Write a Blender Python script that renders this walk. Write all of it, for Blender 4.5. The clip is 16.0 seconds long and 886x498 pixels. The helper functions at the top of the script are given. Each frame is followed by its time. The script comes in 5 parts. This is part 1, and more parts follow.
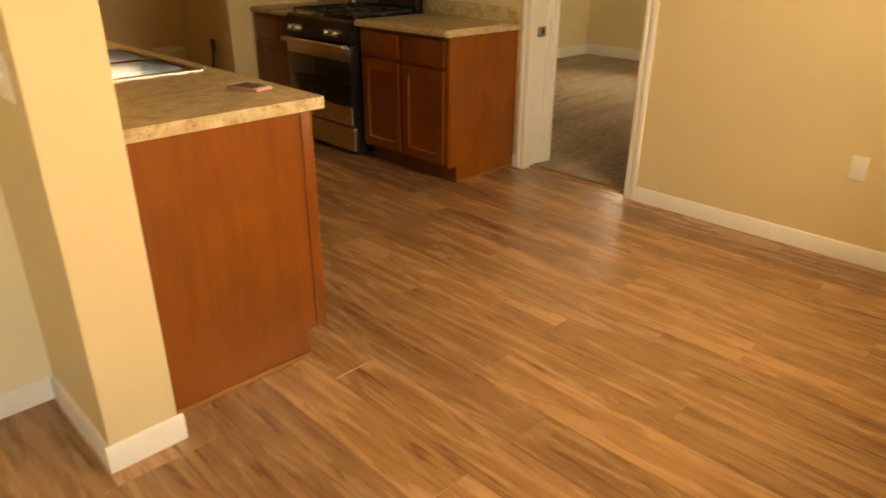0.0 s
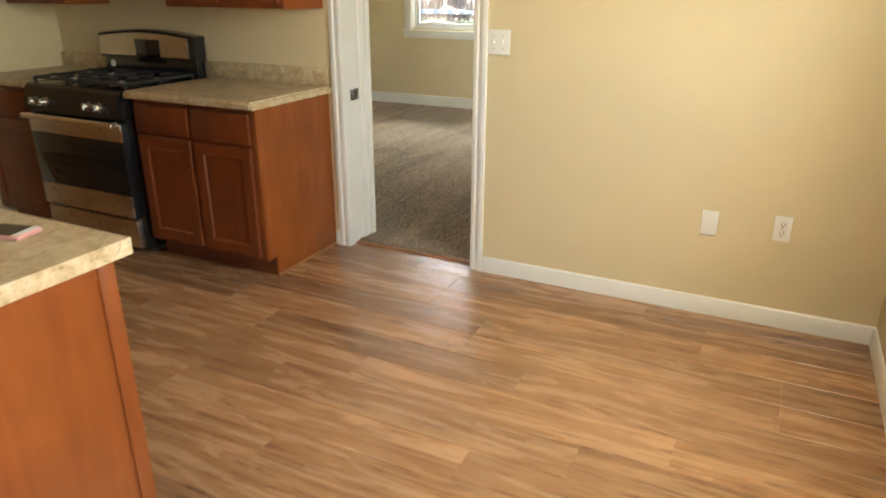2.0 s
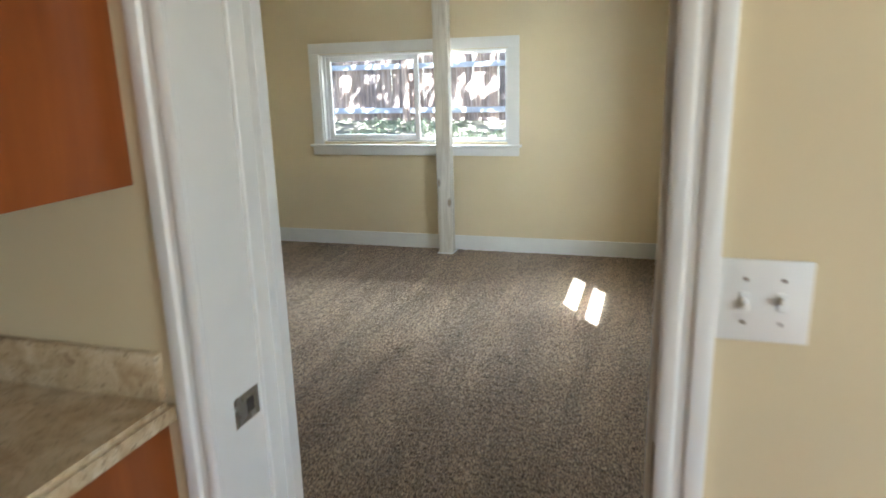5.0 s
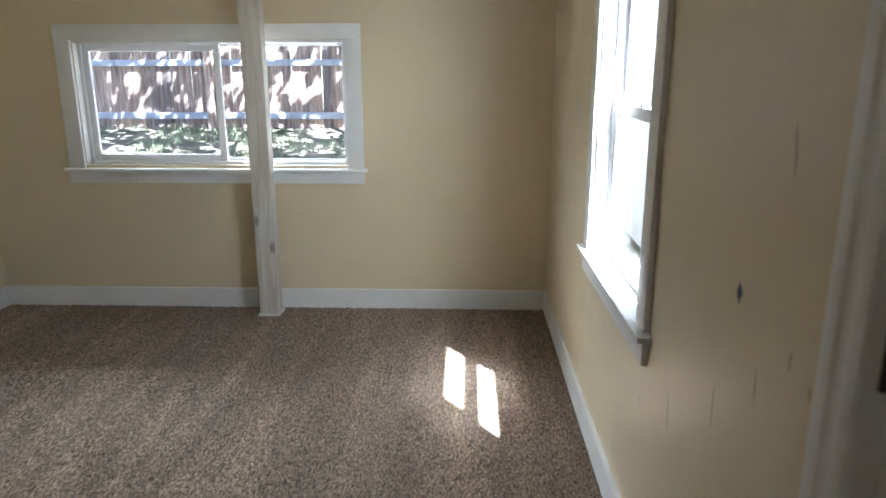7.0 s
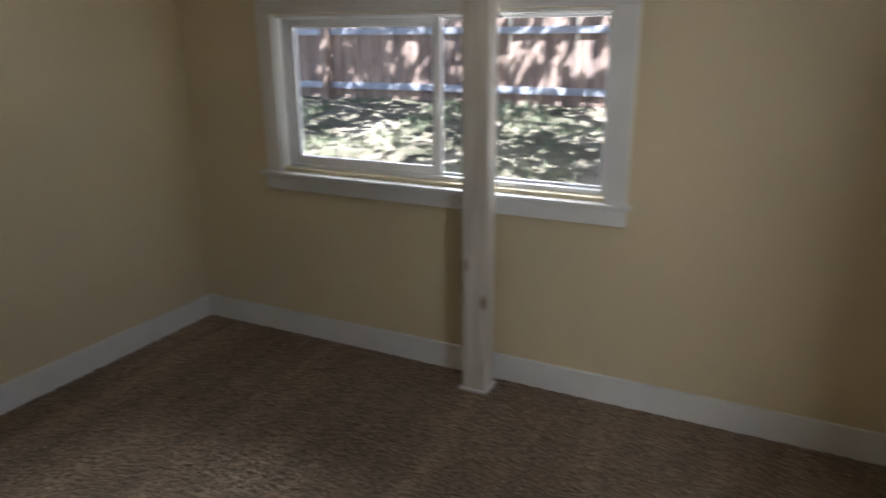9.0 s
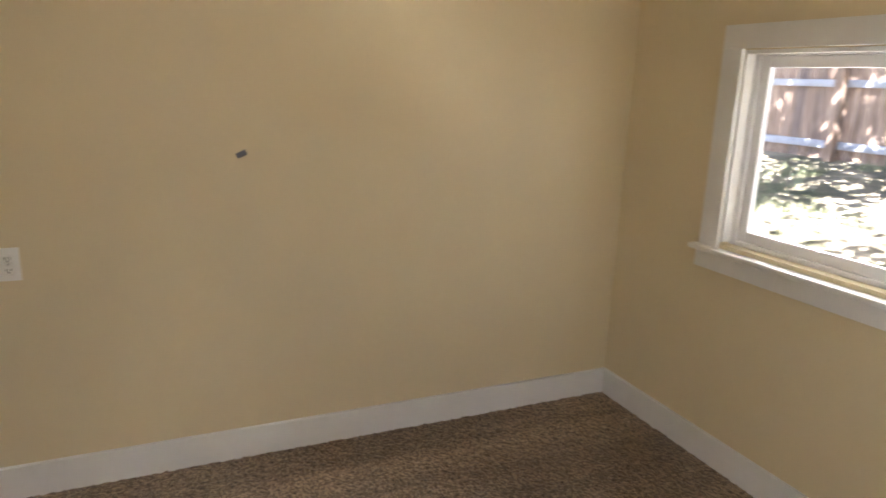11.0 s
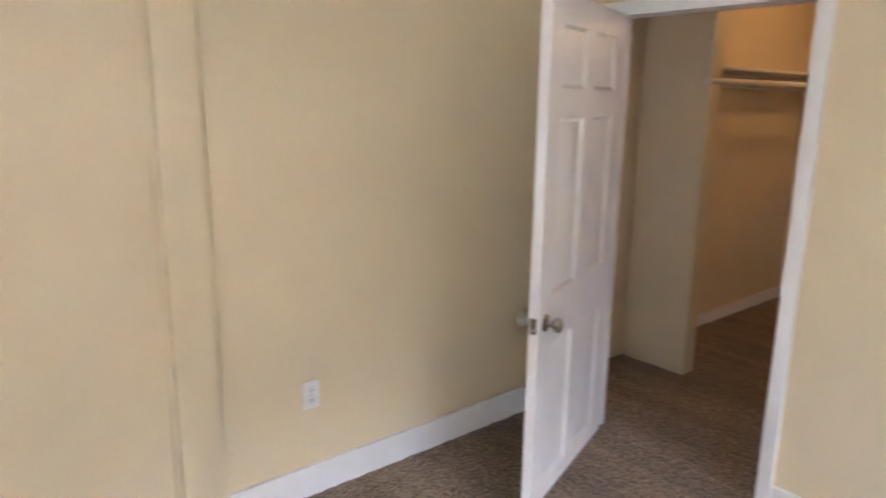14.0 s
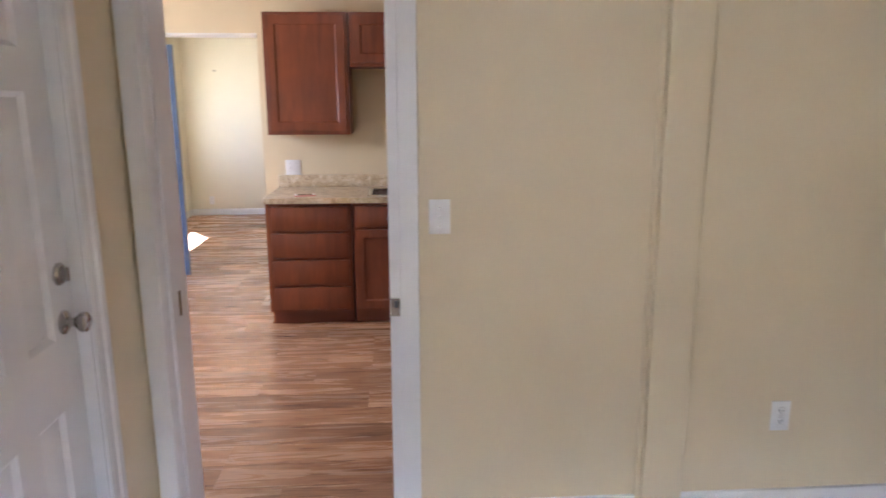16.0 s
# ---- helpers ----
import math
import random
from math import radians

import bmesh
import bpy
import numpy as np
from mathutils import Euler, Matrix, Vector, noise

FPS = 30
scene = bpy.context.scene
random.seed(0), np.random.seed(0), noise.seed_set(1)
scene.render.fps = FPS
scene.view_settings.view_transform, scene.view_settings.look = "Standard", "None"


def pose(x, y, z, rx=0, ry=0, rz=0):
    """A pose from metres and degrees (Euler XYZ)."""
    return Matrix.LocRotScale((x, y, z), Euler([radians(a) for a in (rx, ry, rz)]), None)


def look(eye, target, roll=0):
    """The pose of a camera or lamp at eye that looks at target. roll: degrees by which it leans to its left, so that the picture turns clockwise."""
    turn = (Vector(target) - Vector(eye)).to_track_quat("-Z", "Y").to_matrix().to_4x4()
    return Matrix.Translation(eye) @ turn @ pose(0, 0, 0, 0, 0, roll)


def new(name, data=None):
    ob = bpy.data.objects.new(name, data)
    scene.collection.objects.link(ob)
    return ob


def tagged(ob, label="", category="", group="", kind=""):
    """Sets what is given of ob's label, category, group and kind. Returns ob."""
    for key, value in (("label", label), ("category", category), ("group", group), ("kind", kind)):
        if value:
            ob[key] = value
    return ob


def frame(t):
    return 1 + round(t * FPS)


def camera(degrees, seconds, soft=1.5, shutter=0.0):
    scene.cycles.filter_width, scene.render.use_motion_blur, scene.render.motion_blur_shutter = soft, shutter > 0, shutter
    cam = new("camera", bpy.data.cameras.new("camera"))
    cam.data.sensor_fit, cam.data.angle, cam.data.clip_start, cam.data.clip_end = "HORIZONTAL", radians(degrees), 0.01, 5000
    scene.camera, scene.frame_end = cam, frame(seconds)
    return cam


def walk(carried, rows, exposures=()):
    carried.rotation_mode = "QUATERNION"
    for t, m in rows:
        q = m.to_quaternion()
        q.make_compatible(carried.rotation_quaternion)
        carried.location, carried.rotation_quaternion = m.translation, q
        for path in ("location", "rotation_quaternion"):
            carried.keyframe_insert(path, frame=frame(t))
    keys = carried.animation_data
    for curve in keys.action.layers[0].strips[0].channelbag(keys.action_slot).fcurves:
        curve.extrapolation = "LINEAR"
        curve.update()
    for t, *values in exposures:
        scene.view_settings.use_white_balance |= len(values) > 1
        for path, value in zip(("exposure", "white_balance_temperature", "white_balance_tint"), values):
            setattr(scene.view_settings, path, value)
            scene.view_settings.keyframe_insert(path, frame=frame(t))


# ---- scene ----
cam = camera(66.1, 16.0, 1.5, 0.5)
PATH = [
    (0, (2.798, -3.404, 1.362), (1.497, -2.127, 0.54), 0.3),
    (0.5, (2.622, -3.332, 1.361), (1.434, -1.938, 0.557), 0.5),
    (1, (2.466, -3.257, 1.402), (1.336, -1.813, 0.603), 0.6),
    (1.5, (2.315, -3.183, 1.426), (1.374, -1.599, 0.647), -0.6),
    (2, (2.195, -3.102, 1.428), (1.379, -1.427, 0.702), 0.2),
    (2.5, (2.067, -2.86, 1.43), (1.3, -1.127, 0.789), -0.7),
    (3, (1.9, -2.543, 1.454), (1.126, -0.803, 0.843), -0.2),
    (3.5, (1.635, -2.144, 1.457), (0.853, -0.401, 0.864), 0.2),
    (4, (1.381, -1.733, 1.44), (0.647, 0.044, 0.889), -0.0),
    (4.2, (1.256, -1.558, 1.456), (0.536, 0.236, 0.942), -0.4),
    (6.3, (0.446, -0.056, 1.482), (0.19, 1.86, 0.97), -0.6),
    (6.5, (0.425, 0.086, 1.475), (0.212, 2.009, 0.967), -0.3),
    (7, (0.414, 0.386, 1.471), (0.345, 2.322, 0.971), -0.1),
    (7.5, (0.449, 0.759, 1.481), (0.277, 2.698, 1.022), -0.5),
    (8, (0.342, 1.116, 1.458), (0.147, 3.053, 0.996), 0.3),
    (8.5, (0.396, 1.491, 1.501), (0.025, 3.385, 0.976), 0.8),
    (9, (0.32, 1.807, 1.564), (-0.536, 3.512, 0.965), -0.4),
    (9.2, (0.19, 1.83, 1.51), (-0.786, 3.481, 0.932), -0.6),
    (11.3, (0.003, 2.492, 1.532), (-1.835, 3.106, 1.036), 1.6),
    (11.5, (0.003, 2.503, 1.536), (-1.871, 2.988, 1.035), 1.0),
    (12, (0.09, 2.656, 1.531), (-1.846, 2.68, 1.032), -0.8),
    (12.5, (-0.054, 2.568, 1.548), (-1.966, 2.253, 1.053), -0.0),
    (13, (-0.108, 2.454, 1.572), (-1.915, 1.73, 1.113), -0.1),
    (13.5, (-0.089, 2.362, 1.558), (-1.659, 1.199, 1.131), -0.4),
    (14, (-0.127, 2.423, 1.55), (-1.373, 0.922, 1.111), 0.8),
    (14.5, (-0.122, 2.482, 1.554), (-1.035, 0.759, 1.109), -0.0),
    (15, (-0.07, 2.514, 1.531), (-0.697, 0.665, 1.097), -0.4),
    (15.5, (0.01, 2.512, 1.53), (-0.322, 0.587, 1.103), -0.5),
    (16, (0.074, 2.44, 1.536), (-0.054, 0.489, 1.117), -0.2),
]
EXPOSURES = [
    (0.0, 3.9, 15000, 16), (0.5, 4.4, 13500, 12), (1.0, 4.4, 9800, 6), (1.5, 4.5, 7900, 3), (2.0, 4.42, 6500, 2), (3.0, 4.17, 5550, 3), (4.2, 4.0, 5450, 3),
    (6.3, 3.85, 5300, 9), (7.0, 3.45, 5250, 10), (7.5, 2.85, 5100, 11), (8.0, 1.8, 5050, 12), (8.5, 1.45, 5100, 14), (9.0, 2.45, 5700, 14), (9.2, 2.6, 6000, 14),
    (11.3, 3.9, 6500, 19), (12.2, 3.95, 6500, 23), (13.0, 4.5, 6500, 26), (13.5, 4.9, 5850, 24), (14.0, 5.15, 5350, 21), (14.5, 5.0, 5350, 22), (15.0, 4.8, 5300, 22), (16.0, 4.65, 5150, 22)]
walk(cam, [(t, look(eye, target, roll)) for t, eye, target, roll in PATH], EXPOSURES)

# world, sun and lamps
world = bpy.data.worlds.new("world")
scene.world = world
world.use_nodes = True
wn = world.node_tree
sky = wn.nodes.new("ShaderNodeTexSky")
sky.sky_type, sky.sun_disc = "NISHITA", False
SUN_TRAVEL = Vector((-0.424, 0.57, -1.0)).normalized()
sky.sun_elevation = math.asin(-SUN_TRAVEL.z)
sky.sun_rotation = math.atan2(-SUN_TRAVEL.x, -SUN_TRAVEL.y)
wn.links.new(sky.outputs[0], wn.nodes["Background"].inputs[0])
wn.nodes["Background"].inputs[1].default_value = 0.06
sun_data = bpy.data.lights.new("sun", "SUN")
sun_data.energy, sun_data.angle, sun_data.color = 5.0, radians(0.5), (1.0, 0.97, 0.93)
sun = new("sun", sun_data)
sun.rotation_mode = "QUATERNION"
sun.rotation_quaternion = SUN_TRAVEL.to_track_quat("-Z", "Y")


def area_lamp(name, at, target, w, h, watts, colour):
    d = bpy.data.lights.new(name, "AREA")
    d.shape, d.size, d.size_y, d.energy, d.color = "RECTANGLE", w, h, watts, colour
    ob = new(name, d)
    ob.matrix_world = look(at, target)
    return ob


def bulb(name, at, watts, colour, r=0.05):
    d = bpy.data.lights.new(name, "POINT")
    d.energy, d.color, d.shadow_soft_size = watts, colour, r
    ob = new(name, d)
    ob.location = at
    return ob


DAY, WARM = (1.0, 0.985, 0.96), (1.0, 0.52, 0.17)
# added panel hidden beside the side window, standing in for sky and sunlit ground
area_lamp("side_window_fill", (1.55, 1.55, 1.9), (0.0, 4.3, 1.0), 0.7, 0.9, 4.3, DAY)
# added panels above the far window's view, brightening door wall and right wall
area_lamp("far_window_fill", (-1.7, 6.6, 2.6), (-0.5, 0.2, 1.0), 1.6, 0.9, 14, DAY)
area_lamp("far_window_west_fill", (-3.4, 6.2, 2.35), (0.9, 3.0, 0.8), 2.2, 1.0, 11, DAY)
# added panel hidden below the sill, imitating bounce from the sunlit yard
area_lamp("yard_bounce_fill", (-1.4, 5.8, 0.25), (0.0, 0.8, 1.3), 2.4, 0.45, 6.5, (1.0, 0.95, 0.88))
area_lamp("sky_front_door", (3.10, -3.25, 1.1), (0.4, 0.2, 0.3), 0.75, 1.9, 0.22, (0.70, 0.86, 1.0))
area_lamp("sky_living_window", (3.10, -6.2, 1.5), (0, -5.6, 0.8), 0.8, 1.1, 0.5, (1.0, 0.95, 0.86))
# added fill from the right, set in an assumed, unseen wall opening
area_lamp("kitchen_east_fill", (2.80, -1.45, 1.75), (1.0, -1.4, 0.0), 0.95, 0.85, 2.2, (1.0, 0.92, 0.78))
# weak fill added under the kitchen ceiling, no fixture known there
bulb("kitchen_fill", (0.5, -1.4, 2.3), 0.06, (1.0, 0.80, 0.55), 0.09)
bulb("closet_bulb", (-4.7, 1.0, 2.15), 0.25, WARM)
bulb("utility_bulb", (-3.3, -1.3, 2.1), 0.4, WARM)


# materials
def nodes_of(name):
    m = bpy.data.materials.new(name)
    m.use_nodes = True
    t = m.node_tree
    return m, t, t.nodes["Principled BSDF"]


def node(t, kind, **values):
    n = t.nodes.new(kind)
    for key, value in values.items():
        n.inputs[key].default_value = value
    return n


def ramp(t, source, stops):
    r = t.nodes.new("ShaderNodeValToRGB")
    while len(r.color_ramp.elements) < len(stops):
        r.color_ramp.elements.new(0.5)
    for e, (at, c) in zip(r.color_ramp.elements, stops):
        e.position, e.color = at, (*c, 1)
    t.links.new(source, r.inputs[0])
    return r


def mix(t, a, b, fac, mode="MIX"):
    n = t.nodes.new("ShaderNodeMix")
    n.data_type, n.blend_type = "RGBA", mode
    for socket, value in ((n.inputs[6], a), (n.inputs[7], b), (n.inputs[0], fac)):
        if isinstance(value, bpy.types.NodeSocket):
            t.links.new(value, socket)
        elif isinstance(value, tuple):
            socket.default_value = (*value, 1)
        else:
            socket.default_value = value
    return n.outputs[2]


def coords(t, scale=(1, 1, 1), shift_by_object=False, kind="Object"):
    c = t.nodes.new("ShaderNodeTexCoord")
    m = t.nodes.new("ShaderNodeMapping")
    m.inputs["Scale"].default_value = scale
    t.links.new(c.outputs[kind], m.inputs["Vector"])
    if shift_by_object:
        info = t.nodes.new("ShaderNodeObjectInfo")
        v = t.nodes.new("ShaderNodeVectorMath")
        v.operation = "MULTIPLY"
        v.inputs[1].default_value = (37.0, 23.0, 11.0)
        t.links.new(info.outputs["Random"], v.inputs[0])
        t.links.new(v.outputs[0], m.inputs["Location"])
    return m.outputs[0]


def bump(t, bsdf, height, strength, distance=0.002):
    b = node(t, "ShaderNodeBump", Strength=strength, Distance=distance)
    t.links.new(height, b.inputs["Height"])
    t.links.new(b.outputs[0], bsdf.inputs["Normal"])


def noise_tex(t, vec, scale, detail=4.0, rough=0.55, distort=0.0):
    n = node(t, "ShaderNodeTexNoise", Scale=scale, Detail=detail, Roughness=rough, Distortion=distort)
    t.links.new(vec, n.inputs["Vector"])
    return n.outputs["Fac"]


def surface(name, colour, rough=0.5, metal=0.0, vary=0.12, scale=2.5, fine=180.0, relief=0.15, depth=0.0006, coat=0.0, rough_vary=0.1):
    """A painted, plastic or metal surface: broad tone changes, fine grain in the relief and uneven gloss."""
    m, t, b = nodes_of(name)
    vec = coords(t)
    big = noise_tex(t, vec, scale, 5.0)
    lo = tuple(max(0.0, c * (1 - vary)) for c in colour)
    hi = tuple(min(1.0, c * (1 + vary)) for c in colour)
    r = ramp(t, big, [(0.3, lo), (0.7, hi)])
    t.links.new(r.outputs[0], b.inputs["Base Color"])
    g = node(t, "ShaderNodeMapRange")
    g.inputs["To Min"].default_value, g.inputs["To Max"].default_value = max(0.02, rough - rough_vary), min(1.0, rough + rough_vary)
    t.links.new(noise_tex(t, vec, scale * 6, 3.0), g.inputs["Value"])
    t.links.new(g.outputs[0], b.inputs["Roughness"])
    b.inputs["Metallic"].default_value = metal
    b.inputs["Coat Weight"].default_value = coat
    if relief:
        bump(t, b, noise_tex(t, vec, fine, 3.0), relief, depth)
    return m


def plank_floor():
    m, t, b = nodes_of("vinyl_plank")
    vec = coords(t, (0.9, 8.0, 1.0), True)
    grain = noise_tex(t, vec, 1.6, 8.0, 0.62, 1.1)
    fine = noise_tex(t, coords(t, (6.0, 150.0, 1.0), True), 1.5, 4.0, 0.6, 0.3)
    col = ramp(t, grain, [(0.24, (0.22, 0.112, 0.056)), (0.42, (0.38, 0.21, 0.105)), (0.56, (0.475, 0.28, 0.146)), (0.76, (0.57, 0.37, 0.21))])
    tone = ramp(t, fine, [(0.32, (0.66, 0.62, 0.58)), (0.62, (1.0, 1.0, 1.0))])
    c = mix(t, col.outputs[0], tone.outputs[0], 0.8, "MULTIPLY")
    info = t.nodes.new("ShaderNodeObjectInfo")
    per = ramp(t, info.outputs["Random"], [(0.0, (0.74, 0.72, 0.72)), (1.0, (1.14, 1.1, 1.05))])
    c = mix(t, c, per.outputs[0], 1.0, "MULTIPLY")
    streak = noise_tex(t, coords(t, (3.2, 44.0, 1.0), True), 1.3, 4.0, 0.6, 0.6)
    dark = ramp(t, streak, [(0.34, (0.30, 0.20, 0.16)), (0.42, (0.90, 0.88, 0.86)), (0.52, (1, 1, 1)), (0.66, (1.12, 1.12, 1.12))])
    c = mix(t, c, dark.outputs[0], 0.75, "MULTIPLY")
    t.links.new(c, b.inputs["Base Color"])
    g = node(t, "ShaderNodeMapRange")
    g.inputs["To Min"].default_value, g.inputs["To Max"].default_value = 0.20, 0.34
    b.inputs["Specular IOR Level"].default_value = 0.7
    t.links.new(grain, g.inputs["Value"])
    t.links.new(g.outputs[0], b.inputs["Roughness"])
    bump(t, b, fine, 0.2, 0.0005)
    return m


def cabinet_wood(name, colours, along=(9.0, 9.0, 0.9)):
    m, t, b = nodes_of(name)
    grain = noise_tex(t, coords(t, along), 2.2, 6.0, 0.6, 0.7)
    blot = noise_tex(t, coords(t), 4.5, 3.0, 0.5)
    fine = noise_tex(t, coords(t, (along[0] * 14, along[1] * 14, along[2] * 6)), 2.0, 3.0)
    a = ramp(t, grain, [(0.28, colours[0]), (0.72, colours[1])])
    k = ramp(t, blot, [(0.3, (0.80, 0.76, 0.72)), (0.7, (1.08, 1.05, 1.02))])
    c = mix(t, a.outputs[0], k.outputs[0], 1.0, "MULTIPLY")
    t.links.new(c, b.inputs["Base Color"])
    b.inputs["Roughness"].default_value = 0.36
    b.inputs["Coat Weight"].default_value = 0.12
    bump(t, b, fine, 0.12, 0.0004)
    return m


def laminate():
    """Granite-pattern countertop: cream ground, brown clouds, dark and pale flecks."""
    m, t, b = nodes_of("granite_laminate")
    vec = coords(t)
    cloud = ramp(t, noise_tex(t, vec, 17.0, 7.0, 0.7, 0.5), [(0.32, (0.35, 0.245, 0.130)), (0.5, (0.52, 0.405, 0.245)), (0.68, (0.67, 0.575, 0.41))])
    flecks = ramp(t, noise_tex(t, vec, 75.0, 5.0, 0.7), [(0.33, (0.28, 0.22, 0.17)), (0.43, (1, 1, 1)), (0.64, (1, 1, 1)), (0.74, (1.5, 1.45, 1.35))])
    big = ramp(t, noise_tex(t, vec, 42.0, 4.0, 0.65, 1.0), [(0.30, (0.34, 0.26, 0.20)), (0.38, (1, 1, 1))])
    c = mix(t, cloud.outputs[0], flecks.outputs[0], 0.8, "MULTIPLY")
    c = mix(t, c, big.outputs[0], 0.7, "MULTIPLY")
    t.links.new(c, b.inputs["Base Color"])
    b.inputs["Roughness"].default_value = 0.40
    bump(t, b, noise_tex(t, vec, 400.0, 2.0), 0.05, 0.0003)
    return m


def carpet_pile():
    m, t, b = nodes_of("carpet_pile")
    vec = coords(t)
    fleck = ramp(t, noise_tex(t, vec, 100.0, 3.0, 0.75), [(0.36, (0.020, 0.013, 0.009)), (0.5, (0.195, 0.134, 0.082)), (0.64, (0.54, 0.41, 0.27))])
    lanes = ramp(t, noise_tex(t, coords(t, (4.2, 0.45, 1.0)), 1.3, 3.0, 0.55, 0.5), [(0.36, (0.74, 0.73, 0.72)), (0.5, (0.94, 0.93, 0.92)), (0.64, (1.22, 1.21, 1.19))])
    c = mix(t, fleck.outputs[0], lanes.outputs[0], 1.0, "MULTIPLY")
    t.links.new(c, b.inputs["Base Color"])
    b.inputs["Roughness"].default_value = 0.95
    b.inputs["Sheen Weight"].default_value = 0.3
    b.inputs["Sheen Roughness"].default_value = 0.45
    b.inputs["Sheen Tint"].default_value = (1.0, 0.88, 0.72, 1)
    bump(t, b, noise_tex(t, vec, 220.0, 4.0, 0.7), 0.8, 0.006)
    return m


def glass_mat():
    m, t, b = nodes_of("window_glass")
    b.inputs["Base Color"].default_value = (0.96, 0.98, 0.97, 1)
    b.inputs["Roughness"].default_value = 0.0
    b.inputs["Transmission Weight"].default_value = 1.0
    b.inputs["IOR"].default_value = 1.05
    return m


def fence_wood():
    m, t, b = nodes_of("weathered_cedar")
    grain = noise_tex(t, coords(t, (14.0, 14.0, 1.0), True), 1.8, 6.0, 0.65, 0.8)
    col = ramp(t, grain, [(0.28, (0.105, 0.080, 0.072)), (0.5, (0.255, 0.20, 0.172)), (0.72, (0.48, 0.41, 0.37))])
    info = t.nodes.new("ShaderNodeObjectInfo")
    per = ramp(t, info.outputs["Random"], [(0.0, (0.62, 0.60, 0.64)), (0.5, (1.0, 0.9, 0.82)), (1.0, (1.25, 1.15, 1.08))])
    t.links.new(mix(t, col.outputs[0], per.outputs[0], 1.0, "MULTIPLY"), b.inputs["Base Color"])
    b.inputs["Roughness"].default_value = 0.85
    bump(t, b, grain, 0.5, 0.004)
    return m


def yard_soil():
    m, t, b = nodes_of("yard_soil")
    vec = coords(t)
    col = ramp(t, noise_tex(t, vec, 1.6, 7.0, 0.65), [(0.32, (0.055, 0.062, 0.030)), (0.48, (0.17, 0.15, 0.11)), (0.66, (0.38, 0.33, 0.26))])
    fine = ramp(t, noise_tex(t, vec, 30.0, 5.0, 0.7), [(0.3, (0.5, 0.5, 0.45)), (0.7, (1.2, 1.2, 1.15))])
    t.links.new(mix(t, col.outputs[0], fine.outputs[0], 0.9, "MULTIPLY"), b.inputs["Base Color"])
    b.inputs["Roughness"].default_value = 0.95
    bump(t, b, noise_tex(t, vec, 40.0, 6.0, 0.7), 0.8, 0.02)
    return m


def raw_post():
    """Post with thin whitewash, knots and grain showing through."""
    m, t, b = nodes_of("whitewashed_wood")
    grain = noise_tex(t, coords(t, (16.0, 16.0, 1.2)), 2.0, 6.0, 0.6, 0.9)
    col = ramp(t, grain, [(0.3, (0.50, 0.45, 0.36)), (0.6, (0.68, 0.64, 0.55))])
    knots = node(t, "ShaderNodeTexVoronoi", Scale=1.0, Randomness=1.0)
    t.links.new(coords(t, (9.0, 9.0, 4.0)), knots.inputs["Vector"])
    k = ramp(t, knots.outputs["Distance"], [(0.10, (0.42, 0.33, 0.24)), (0.19, (1, 1, 1))])
    t.links.new(mix(t, col.outputs[0], k.outputs[0], 0.85, "MULTIPLY"), b.inputs["Base Color"])
    b.inputs["Roughness"].default_value = 0.6
    bump(t, b, grain, 0.35, 0.002)
    return m


